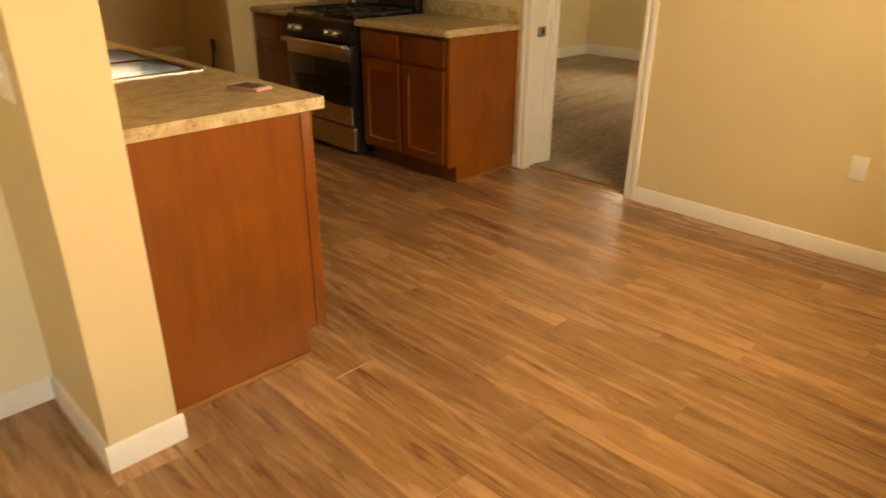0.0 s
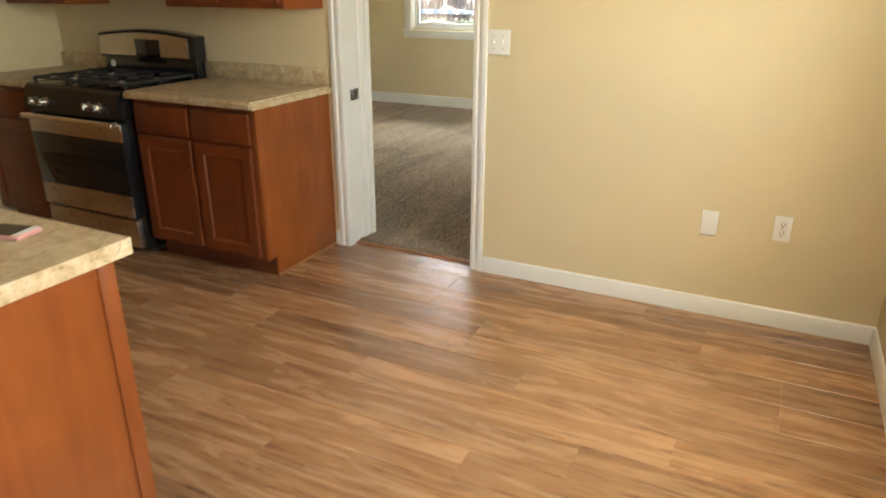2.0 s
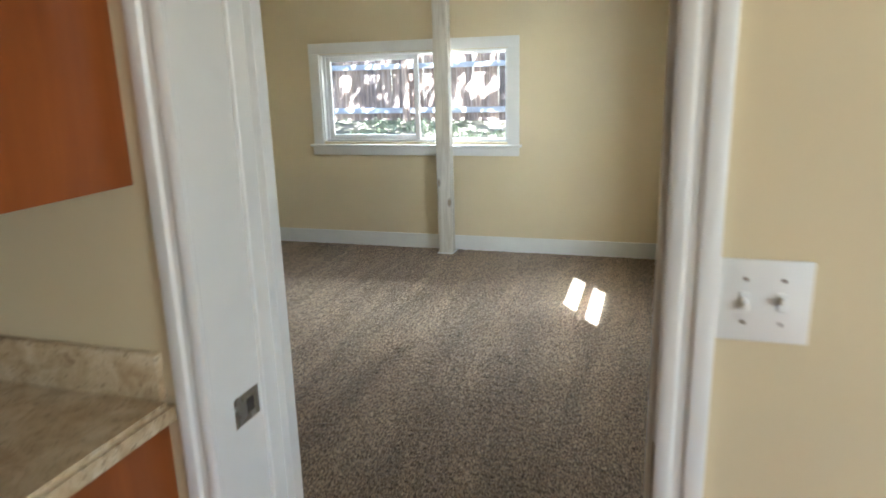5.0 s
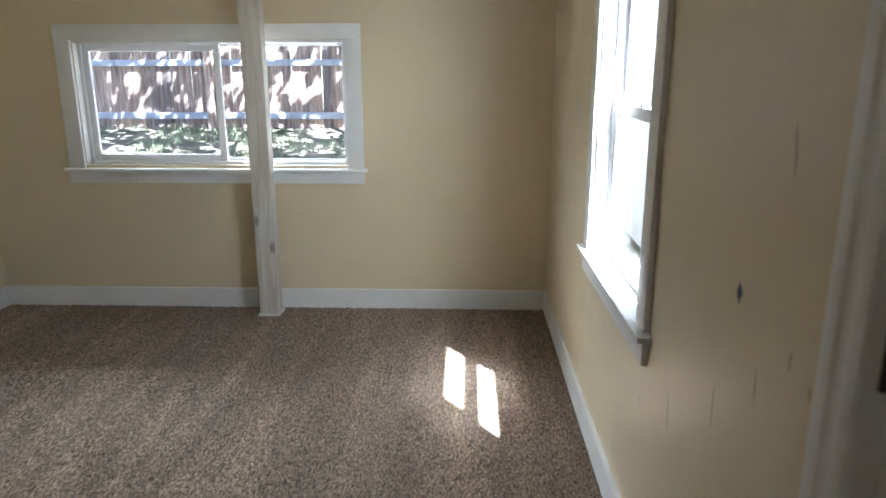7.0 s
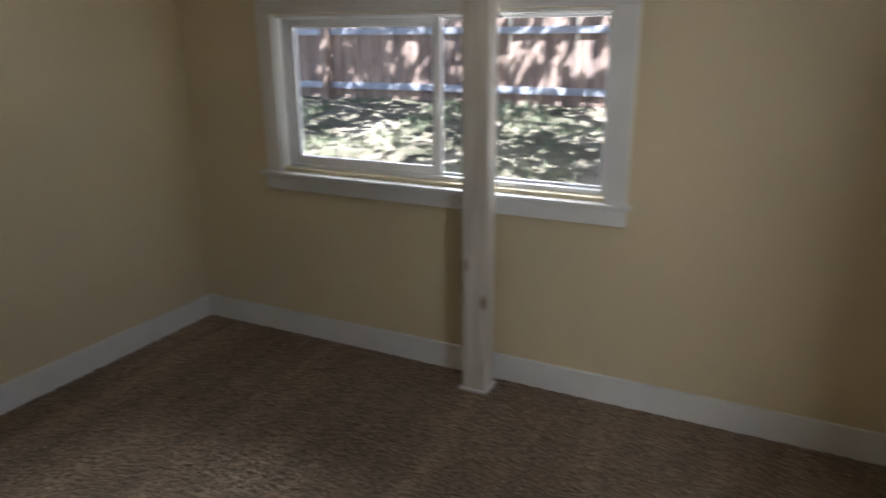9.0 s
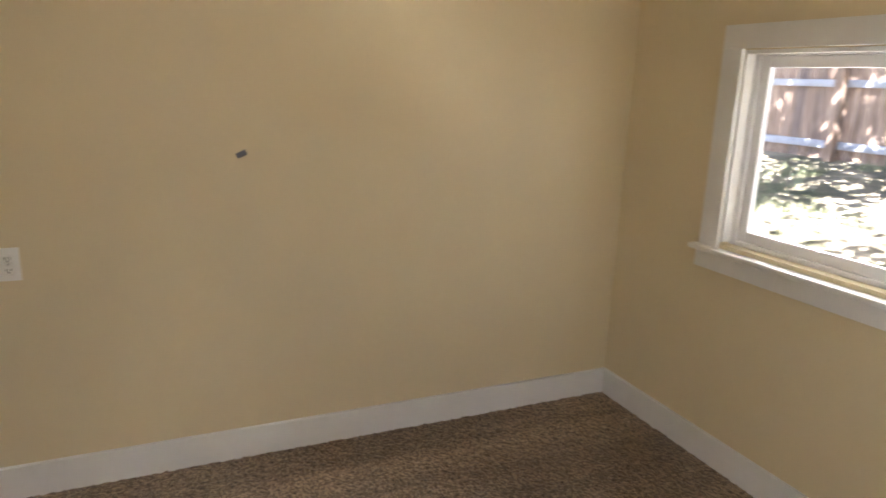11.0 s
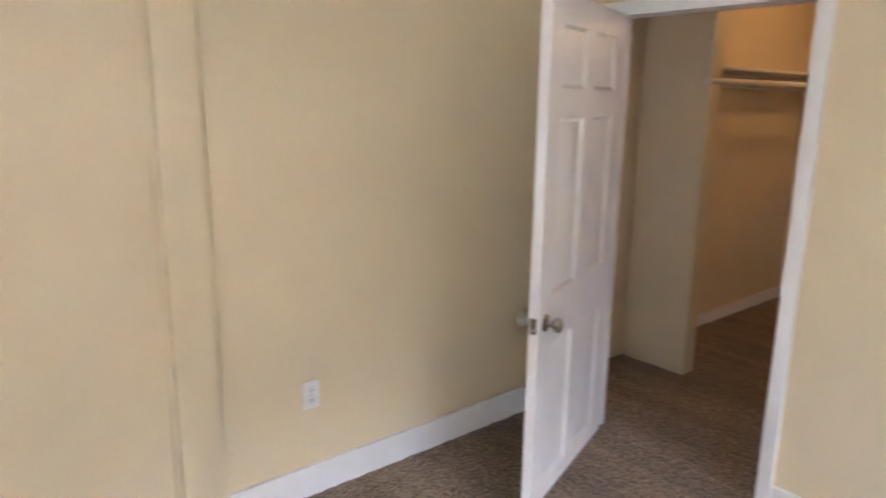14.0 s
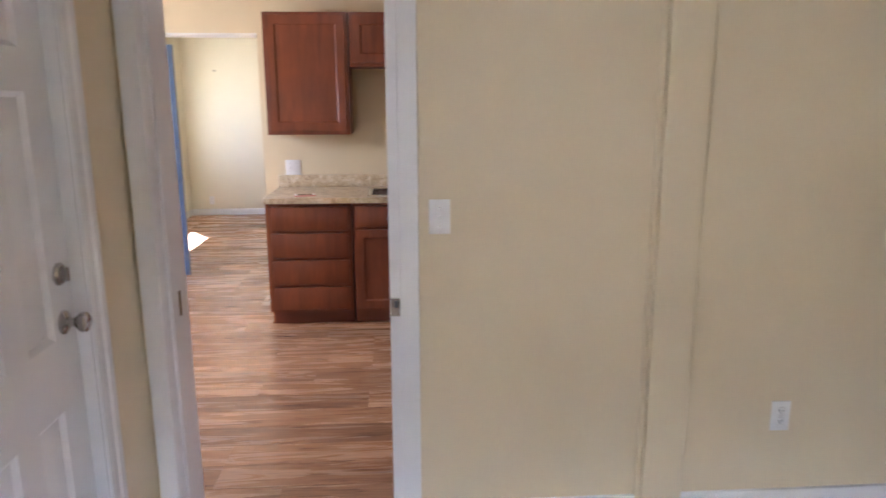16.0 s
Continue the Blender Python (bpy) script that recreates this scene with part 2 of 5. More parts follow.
M = dict(
    wall=surface("wall_paint", (0.675, 0.570, 0.362), 0.46, vary=0.035, scale=1.6, fine=95.0, relief=0.25, depth=0.0012),
    living=surface("living_paint", (0.74, 0.68, 0.50), 0.62, vary=0.03, scale=1.6, fine=95.0, relief=0.25, depth=0.0012),
    ceiling=surface("ceiling_paint", (0.76, 0.73, 0.66), 0.8, vary=0.03, fine=60.0, relief=0.4, depth=0.002),
    plaster=surface("glossy_plaster", (0.675, 0.570, 0.362), 0.34, vary=0.04, scale=1.8, fine=8.0, relief=0.4, depth=0.006),
    trim=surface("trim_paint", (0.76, 0.75, 0.71), 0.36, vary=0.035, scale=5.0, fine=45.0, relief=0.12, depth=0.0008),
    door=surface("door_paint", (0.76, 0.75, 0.72), 0.32, vary=0.03, scale=6.0, fine=60.0, relief=0.12, depth=0.0007),
    vinyl=surface("vinyl_frame", (0.80, 0.80, 0.80), 0.35, vary=0.02, relief=0.05),
    plastic=surface("white_plastic", (0.78, 0.77, 0.73), 0.3, vary=0.02, relief=0.04),
    slot=surface("dark_slot", (0.05, 0.045, 0.04), 0.5, vary=0.1),
    blue=surface("blue_door_paint", (0.055, 0.095, 0.18), 0.4, vary=0.08, fine=60.0, relief=0.12),
    steel=surface("brushed_steel", (0.62, 0.55, 0.47), 0.30, 1.0, vary=0.05, scale=9.0, fine=300.0, relief=0.06, depth=0.0003),
    sinksteel=surface("sink_steel", (0.66, 0.66, 0.66), 0.18, 1.0, vary=0.04, fine=300.0, relief=0.04, depth=0.0003),
    nickel=surface("satin_nickel", (0.46, 0.44, 0.41), 0.26, 1.0, vary=0.05, relief=0.03),
    black=surface("black_enamel", (0.012, 0.012, 0.013), 0.16, vary=0.2, relief=0.04, depth=0.0003),
    iron=surface("cast_iron", (0.020, 0.020, 0.020), 0.55, vary=0.25, fine=240.0, relief=0.4),
    blackglass=surface("black_glass", (0.008, 0.008, 0.009), 0.06, vary=0.1, relief=0.0, rough_vary=0.03),
    cab=cabinet_wood("stained_maple", ((0.120, 0.027, 0.008), (0.205, 0.051, 0.013))),
    side=cabinet_wood("maple_side_panel", ((0.215, 0.055, 0.011), (0.29, 0.085, 0.017))),
    toe=cabinet_wood("toe_kick", ((0.12, 0.030, 0.012), (0.18, 0.045, 0.018)), (1.0, 9.0, 9.0)),
    shoe=cabinet_wood("shoe_mould", ((0.30, 0.13, 0.045), (0.42, 0.20, 0.08)), (1.0, 1.0, 9.0)),
    laminate=laminate(), plank=plank_floor(), carpet=carpet_pile(), glass=glass_mat(),
    greywood=surface("grey_rail_wood", (0.33, 0.345, 0.40), 0.8, vary=0.2, scale=6.0, fine=60.0, relief=0.4), cedar=fence_wood(), soil=yard_soil(), post=raw_post(),
    brick=surface("painted_brick", (0.66, 0.64, 0.60), 0.75, vary=0.14, scale=7.0, fine=70.0, relief=0.6, depth=0.004),
    stone=surface("pale_stone", (0.60, 0.56, 0.50), 0.85, vary=0.22, scale=6.0, fine=40.0, relief=0.8, depth=0.01),
    mortar=surface("mortar", (0.70, 0.68, 0.65), 0.9, vary=0.1, fine=120.0, relief=0.5),
    grass=surface("dry_grass", (0.19, 0.215, 0.13), 0.8, vary=0.5, scale=3.0, relief=0.0),
    bark=surface("bark", (0.10, 0.075, 0.055), 0.9, vary=0.3, scale=8.0, fine=30.0, relief=0.8, depth=0.01),
    leaf=surface("leaves", (0.07, 0.12, 0.03), 0.6, vary=0.4, scale=2.0, relief=0.0),
    phone=surface("rose_phone_case", (0.62, 0.30, 0.27), 0.3, vary=0.05, relief=0.02),
    bucket=surface("bucket_plastic", (0.74, 0.72, 0.64), 0.4, vary=0.05, relief=0.05),
    label=surface("grey_label", (0.22, 0.24, 0.26), 0.5, vary=0.2),
    tape=surface("blue_tape", (0.05, 0.05, 0.16), 0.6, vary=0.2),
    scuff=surface("grey_tape", (0.13, 0.13, 0.16), 0.6, vary=0.2),
    crack=surface("plaster_crack", (0.20, 0.15, 0.09), 0.9, vary=0.2),
    roof=surface("shingle_roof", (0.16, 0.14, 0.13), 0.9, vary=0.25, fine=50.0, relief=0.5),
)


# shapes
def bx(bm, x0, x1, y0, y1, z0, z1):
    v = [bm.verts.new((x, y, z)) for z in (z0, z1) for y in (y0, y1) for x in (x0, x1)]
    for f in ((0, 2, 3, 1), (4, 5, 7, 6), (0, 1, 5, 4), (2, 6, 7, 3), (0, 4, 6, 2), (1, 3, 7, 5)):
        bm.faces.new([v[i] for i in f])
    return v


def rb(x0, x1, y0, y1, z0, z1, r=0.003, seg=2):
    bm = bmesh.new()
    bx(bm, x0, x1, y0, y1, z0, z1)
    if r:
        bmesh.ops.bevel(bm, geom=bm.edges[:], offset=r, segments=seg, affect="EDGES", profile=0.5)
    return bm


def rod(bm, p0, p1, r0, r1=None, n=16):
    p0, p1 = Vector(p0), Vector(p1)
    d = p1 - p0
    m = Matrix.Translation((p0 + p1) / 2) @ d.to_track_quat("Z", "Y").to_matrix().to_4x4()
    bmesh.ops.create_cone(bm, cap_ends=True, segments=n, radius1=r0, radius2=r0 if r1 is None else r1, depth=d.length, matrix=m)
    return bm


def turned(profile, n=24):
    """A turned shape about z from (radius, height) pairs."""
    bm = bmesh.new()
    rings = [[bm.verts.new((r * math.cos(2 * math.pi * i / n), r * math.sin(2 * math.pi * i / n), z)) for i in range(n)] for r, z in profile]
    for a, b in zip(rings, rings[1:]):
        for i in range(n):
            bm.faces.new((a[i], a[(i + 1) % n], b[(i + 1) % n], b[i]))
    bm.faces.new(rings[0][::-1])
    bm.faces.new(rings[-1])
    return bm


def swept(profile, axis, a, b):
    """A straight moulding: profile of (u, v) pairs swept along x, y or z from a to b. u, v are the other two axes in order."""
    bm = bmesh.new()
    ends = []
    for s in (a, b):
        ends.append([bm.verts.new({"x": (s, u, v), "y": (u, s, v), "z": (u, v, s)}[axis]) for u, v in profile])
    n = len(profile)
    for i in range(n):
        bm.faces.new((ends[0][i], ends[0][(i + 1) % n], ends[1][(i + 1) % n], ends[1][i]))
    bm.faces.new(ends[0][::-1])
    bm.faces.new(ends[1])
    bmesh.ops.recalc_face_normals(bm, faces=bm.faces[:])
    return bm


def smooth_mesh(me):
    me.shade_smooth()
    me.set_sharp_from_angle(angle=radians(35))


BASE = {}


def thing(name, at, label, category, group="", rz=0.0, kind=""):
    """A thing's Empty at its base. Parts are given in world coordinates, or, for a turned thing, in its own."""
    ob = new(name)
    ob.empty_display_size = 0.05
    ob.matrix_basis = pose(*at, 0, 0, rz)
    BASE[ob] = Vector((0, 0, 0)) if rz else Vector(at)
    return tagged(ob, label, category, group, kind)


def part(name, bm, material, parent=None, label=""):
    me = bpy.data.meshes.new(name)
    origin = BASE.get(parent, Vector((0, 0, 0)))
    bmesh.ops.translate(bm, verts=bm.verts[:], vec=-origin)
    bmesh.ops.recalc_face_normals(bm, faces=bm.faces[:])
    bm.to_mesh(me)
    bm.free()
    smooth_mesh(me)
    me.materials.append(M[material])
    ob = new(name, me)
    if parent:
        ob.parent = parent
        BASE[ob] = origin
    if label:
        ob["label"] = label
    return ob


def single(name, bm, material, label, category, group="", kind=""):
    return tagged(part(name, bm, material), label, category, group, kind)


def struct(name, bm, material, label="", category=""):
    return tagged(part(name, bm, material), label, category, "", "structure")


def wall(name, axis, face0, face1, a0, a1, z0, z1, openings, material, label):
    """A wall with thickness face0..face1, running a0..a1 along the other axis, with openings (a, b, bottom, top)."""
    bm = bmesh.new()

    def put(u0, u1, b, t):
        if u1 - u0 > 1e-4 and t - b > 1e-4:
            bx(bm, *((u0, u1, face0, face1) if axis == "x" else (face0, face1, u0, u1)), b, t)

    at = a0
    for u0, u1, b, t in sorted(openings):
        put(at, u0, z0, z1)
        put(u0, u1, z0, b)
        put(u0, u1, t, z1)
        at = u1
    put(at, a1, z0, z1)
    return struct(name, bm, material, label, "wall")


def panelled(w, h, t, xs, zs, cells, rim=0.014, sink=0.007, field=0.028, rise=0.004, both=True):
    """A slab 0..w, 0..t, 0..h with moulded panels in the given grid cells, on the -y face or on both."""
    bm = bmesh.new()
    xs, zs = [0.0, *xs, w], [0.0, *zs, h]
    grids, todo = [], []
    for y in (0.0, t):
        g = [[bm.verts.new((x, y, z)) for x in xs] for z in zs]
        grids.append(g)
        for j in range(len(zs) - 1):
            for i in range(len(xs) - 1):
                q = [g[j][i], g[j][i + 1], g[j + 1][i + 1], g[j + 1][i]]
                f = bm.faces.new(q if y == 0.0 else q[::-1])
                if (i, j) in cells and (both or y == 0.0):
                    todo.append(f)
    a, b = grids
    nx, nz = len(xs), len(zs)
    ring = [(0, i) for i in range(nx)] + [(j, nx - 1) for j in range(1, nz)] + [(nz - 1, i) for i in range(nx - 2, -1, -1)] + [(j, 0) for j in range(nz - 2, 0, -1)]
    for (j, i), (l, k) in zip(ring, ring[1:] + ring[:1]):
        bm.faces.new((a[l][k], a[j][i], b[j][i], b[l][k]))
    bm.normal_update()
    bmesh.ops.inset_individual(bm, faces=todo, thickness=rim, depth=-sink)
    if rise:
        bmesh.ops.inset_individual(bm, faces=todo, thickness=field, depth=rise)
    return bm


# the place in numbers
R, L, D, W = 0.92, -2.57, 4.52, 0.243
KE, KW, LE, LS = 2.72, -2.12, 2.98, -7.30
PY0, PY1, PX = -3.015, -2.82, 1.085
HB, HK = 2.30, 2.44

# floors and ceilings
struct("floor", rb(-4.75, LE + 0.15, LS - 0.12, 0.06, -0.20, -0.008, 0), "mortar", "concrete subfloor under vinyl planks", "floor")
struct("floor_bedroom", rb(L - 0.1, R + 0.1, 0.06, D + 0.1, -0.20, -0.012, 0), "mortar", "subfloor under the bedroom carpet", "floor")
struct("floor_closet", rb(-5.7, L - 0.1, 0.0, 1.85, -0.20, -0.012, 0), "mortar", "subfloor under the closet carpet", "floor")
struct("ceiling", rb(-4.75, LE + 0.15, LS - 0.12, 0.0, HK, HK + 0.12, 0), "ceiling", "flat painted kitchen and living room ceiling", "ceiling")
struct("ceiling_bedroom", rb(-5.7, R + 0.12, 0.0, D + 0.12, HB, HB + 0.12, 0), "ceiling", "flat painted bedroom ceiling", "ceiling")

# walls
DOOR_X0, DOOR_X1, DOOR_H = 0.090, 0.848, 2.03
CL_Y0, CL_Y1, CL_H = 0.59, 1.392, 1.88
WX0, WX1, WZ0, WZ1 = -1.947, -0.303, 0.925, 1.662
SY0, SY1, SZ0, SZ1 = 2.250, 3.085, 0.772, 1.98
XY0, XY1, XH = 0.605, 1.20, 2.03
FY0, FY1 = -3.75, -2.86
wall("wall_closet_back", "x", 0.0, 0.085, -5.7, L - 0.055, -0.2, HK, [], "wall", "beige wall between closet and utility room")
wall("wall_middle", "x", 0.0, W, L - 0.055, KE + 0.12, -0.2, HK, [(DOOR_X0 - 0.018, DOOR_X1 + 0.018, -0.006, DOOR_H + 0.018)], "wall", "beige painted wall between kitchen and bedroom")
wall("wall_far", "x", D, D + 0.13, -5.7, R + 0.12, -0.2, HB, [(WX0, WX1, WZ0, WZ1)], "wall", "beige painted bedroom wall with a slider window")
wall("wall_right", "y", R, R + 0.12, W, D, -0.2, HB, [(SY0, SY1, SZ0, SZ1), (XY0 - 0.02, XY1 + 0.02, -0.006, XH + 0.02)], "plaster", "beige painted bedroom wall with window and door")
wall("wall_left", "y", L - 0.11, L, W, D, -0.2, HB, [(CL_Y0 - 0.018, CL_Y1 + 0.018, -0.012, CL_H + 0.018)], "wall", "beige painted bedroom wall with closet opening")
wall("wall_closet_side", "x", 1.72, 1.85, -5.7, L - 0.11, -0.2, HB, [], "wall", "beige closet side wall")
wall("wall_closet_end", "y", -5.7, -5.58, 0.085, 1.72, -0.2, HB, [], "wall", "beige closet end wall")
wall("wall_closet_stub", "y", -3.62, -3.51, 0.085, 0.50, -0.012, HB, [], "wall", "short beige wall stub inside the closet")
# this wall's opening is unseen, added for the kitchen's fill lamp
wall("wall_kitchen_east", "y", KE, KE + 0.12, -2.3, 0.0, -0.2, HK, [(-1.95, -0.95, 1.1, 2.0)], "wall", "beige painted kitchen side wall")
wall("wall_kitchen_stub", "y", KW - 0.13, KW, -0.82, 0.0, -0.2, HK, [], "wall", "pale short wall beside the kitchen counter")
wall("wall_utility_end", "y", -4.75, -4.63, PY1, 0.0, -0.2, HK, [], "wall", "golden lit utility room wall")
wall("wall_sink", "x", PY0, PY1, -4.75, LE, -0.2, HK, [(PX, LE - 0.001, -0.006, 2.04)], "wall", "beige wall behind the sink counter with a wide opening")
wall("wall_living_partition", "y", 0.47, 0.60, LS, PY0, -0.2, HK, [], "living", "pale yellow living room partition wall")
wall("wall_front", "y", LE, LE + 0.14, LS, -2.2, -0.2, HK, [(FY0 - 0.02, FY1 + 0.02, -0.006, 2.05), (-6.65, -5.75, 0.9, 2.05)], "living", "pale yellow front wall of the living room")
wall("wall_living_end", "x", LS - 0.12, LS, -4.75, LE + 0.14, -0.2, HK, [], "living", "pale yellow living room end wall")
wall("wall_living_west", "y", -4.75, -4.63, LS, PY0, -0.2, HK, [], "living", "pale yellow living room side wall")
wall("wall_living_return", "x", -2.3, -2.2, KE + 0.12, LE, -0.2, HK, [], "living", "short pale wall return beside the front door")
struct("roof", rb(-5.9, 3.4, LS - 0.5, W, HK + 0.13, HK + 0.28, 0), "roof", "low shingle roof with eaves", "roof")

# unseen roof; its eave depth is set to cut sun through the side window
struct("roof_bedroom", rb(-5.9, R + 0.42, W, D + 0.3, HB + 0.13, HB + 0.26, 0), "roof", "unseen low shingle roof over the bedroom, eave sized to trim sunlight", "roof")

# mouldings


def base_run(name, axis, face, outward, a, b, h=0.088, t=0.014, plain=False, z=-0.004):
    """A baseboard against a wall face; outward is +1 or -1 along the wall's normal."""
    prof = [(0, 0), (t, 0), (t, h), (0, h)] if plain else [(0, 0), (t, 0), (t, h * 0.80), (t * 0.75, h * 0.86), (t * 0.72, h * 0.92), (t * 0.3, h), (0, h)]
    prof = [(face + outward * u, z + v) for u, v in prof]
    bm = swept(prof, axis, a, b)
    if plain:
        bmesh.ops.bevel(bm, geom=[e for e in bm.edges], offset=0.002, segments=1, affect="EDGES")
    return struct(name, bm, "trim", "white painted baseboard", "baseboard")


BB = 0.142
base_run("baseboard_kitchen_back", "x", 0.0, -1, DOOR_X1 + 0.072, KE)
base_run("baseboard_kitchen_door", "x", 0.0, -1, -0.004, DOOR_X0 - 0.072)
base_run("baseboard_kitchen_east", "y", KE, -1, -2.3, -0.014)
base_run("baseboard_bedroom_far", "x", D, -1, L, R, BB, 0.018, True)
base_run("baseboard_bedroom_right", "y", R, -1, XY1 + 0.086, D - 0.018, BB, 0.018, True)
base_run("baseboard_bedroom_left", "y", L, 1, CL_Y1 + 0.058, D - 0.018, BB, 0.018, True)
base_run("baseboard_bedroom_left_short", "y", L, 1, W + 0.018, CL_Y0 - 0.058, BB, 0.018, True)
base_run("baseboard_bedroom_door_a", "x", W, 1, L, -0.931, BB, 0.018, True)
base_run("baseboard_bedroom_door_b", "x", W, 1, -0.765, DOOR_X0 - 0.082, BB, 0.018, True)
base_run("baseboard_closet", "x", 0.085, 1, -5.58, -3.62, 0.10, 0.014, True)
base_run("baseboard_closet_end", "y", -5.58, 1, 0.10, 1.72, 0.10, 0.014, True)
base_run("baseboard_wall_end", "y", PX, 1, PY0 - 0.015, PY1 + 0.015)
base_run("baseboard_wall_end_living", "x", PY0, -1, 0.614, PX + 0.0)
base_run("baseboard_living_partition", "y", 0.60, 1, LS + 0.014, PY0)
base_run("baseboard_living_end", "x", LS, 1, 0.6, LE)
base_run("baseboard_living_front", "y", LE, -1, LS + 0.014, FY0 - 0.1)


def casing(name, axis, face, outward, a0, a1, top, width=0.066, colonial=True, z0=0.0):
    """Door casing round an opening a0..a1 on a wall face: two legs and a head."""
    if colonial:
        steps = [(0.0, 0.010), (0.10, 0.014), (0.30, 0.013), (0.36, 0.009), (0.55, 0.010), (0.62, 0.016), (0.86, 0.018), (1.0, 0.014)]
    else:
        steps = [(0.0, 0.016), (0.03, 0.018), (0.97, 0.018), (1.0, 0.016)]
    for side, edge, sign in (("a", a0, -1), ("b", a1, 1)):
        prof = [(edge + sign * width * s, face + outward * d) for s, d in steps]
        prof = [(edge, face)] + prof + [(edge + sign * width, face)]
        if axis == "y":
            prof = [(v, u) for u, v in prof]
        struct(f"{name}_{side}", swept(prof, "z", z0, top + width), "trim", "white painted door casing", "trim")
    prof = [(face, top)] + [(face + outward * d, top + width * s) for s, d in steps] + [(face, top + width)]
    struct(f"{name}_head", swept(prof, axis, a0, a1), "trim", "white painted head casing", "trim")


casing("trim_kitchen_door", "x", 0.0, -1, DOOR_X0, DOOR_X1, DOOR_H, 0.068)
casing("trim_bedroom_door", "x", W, 1, DOOR_X0 - 0.018, DOOR_X1, DOOR_H, 0.062, False)
struct("trim_jamb_edge", rb(DOOR_X0 - 0.0175, DOOR_X0 + 0.018, W - 0.030, W + 0.006, 0.0, DOOR_H, 0.001, 1), "trim", "white painted jamb edge", "trim")
casing("trim_closet_door", "y", L, 1, CL_Y0, CL_Y1, CL_H, 0.055, False)
casing("trim_back_door", "y", R, -1, XY0, XY1, XH, 0.085)


def jambs(name, axis, f0, f1, a0, a1, top, stop_at=None, t=0.018):
    """Jamb boards lining an opening, with a door stop."""
    spans = {"a": (a0 - t, a0, -0.004, top + t), "b": (a1, a1 + t, -0.004, top + t), "head": (a0, a1, top, top + t)}
    for k, (u0, u1, z0, z1) in spans.items():
        bm = rb(u0, u1, f0 + 0.001, f1 - 0.001, z0, z1, 0.001, 1) if axis == "x" else rb(f0 + 0.001, f1 - 0.001, u0, u1, z0, z1, 0.001, 1)
        struct(f"{name}_{k}", bm, "trim", "white painted door jamb", "trim")
    if stop_at is not None:
        s0, s1 = stop_at
        for k, (u0, u1, z0, z1) in {"a": (a0, a0 + 0.011, -0.003, top), "b": (a1 - 0.011, a1, -0.003, top), "head": (a0 + 0.011, a1 - 0.011, top - 0.011, top)}.items():
            bm = rb(u0, u1, s0, s1, z0, z1, 0.002, 1) if axis == "x" else rb(s0, s1, u0, u1, z0, z1, 0.002, 1)
            struct(f"{name}_stop_{k}", bm, "trim", "white painted door stop", "trim")


jambs("trim_jamb_kitchen", "x", 0.0, W, DOOR_X0, DOOR_X1, DOOR_H, (0.150, 0.188))
jambs("trim_jamb_closet", "y", L - 0.11, L, CL_Y0, CL_Y1, CL_H)
jambs("trim_jamb_back", "y", R, R + 0.12, XY0, XY1, XH)
struct("trim_threshold", swept([(0.052, -0.003), (0.052, 0.004), (0.062, 0.009), (0.078, 0.009), (0.086, 0.004), (0.086, -0.003)], "x", DOOR_X0, DOOR_X1), "shoe", "narrow wood threshold strip", "trim")
struct("trim_opening_head", rb(PX, LE - 0.01, PY0 - 0.006, PY1 + 0.006, 2.025, 2.0395, 0.002), "trim", "white trim under the opening header", "trim")
struct("trim_pilaster", rb(-0.931, -0.783, W + 0.001, W + 0.034, 0.0, HB - 0.001, 0.008, 3), "wall", "beige painted post boxed against the wall", "trim")
struct("trim_pilaster_strip", rb(-0.783, -0.765, W + 0.001, W + 0.012, BB + 0.001, HB - 0.001, 0.002), "wall", "beige painted strip beside the boxed post", "trim")


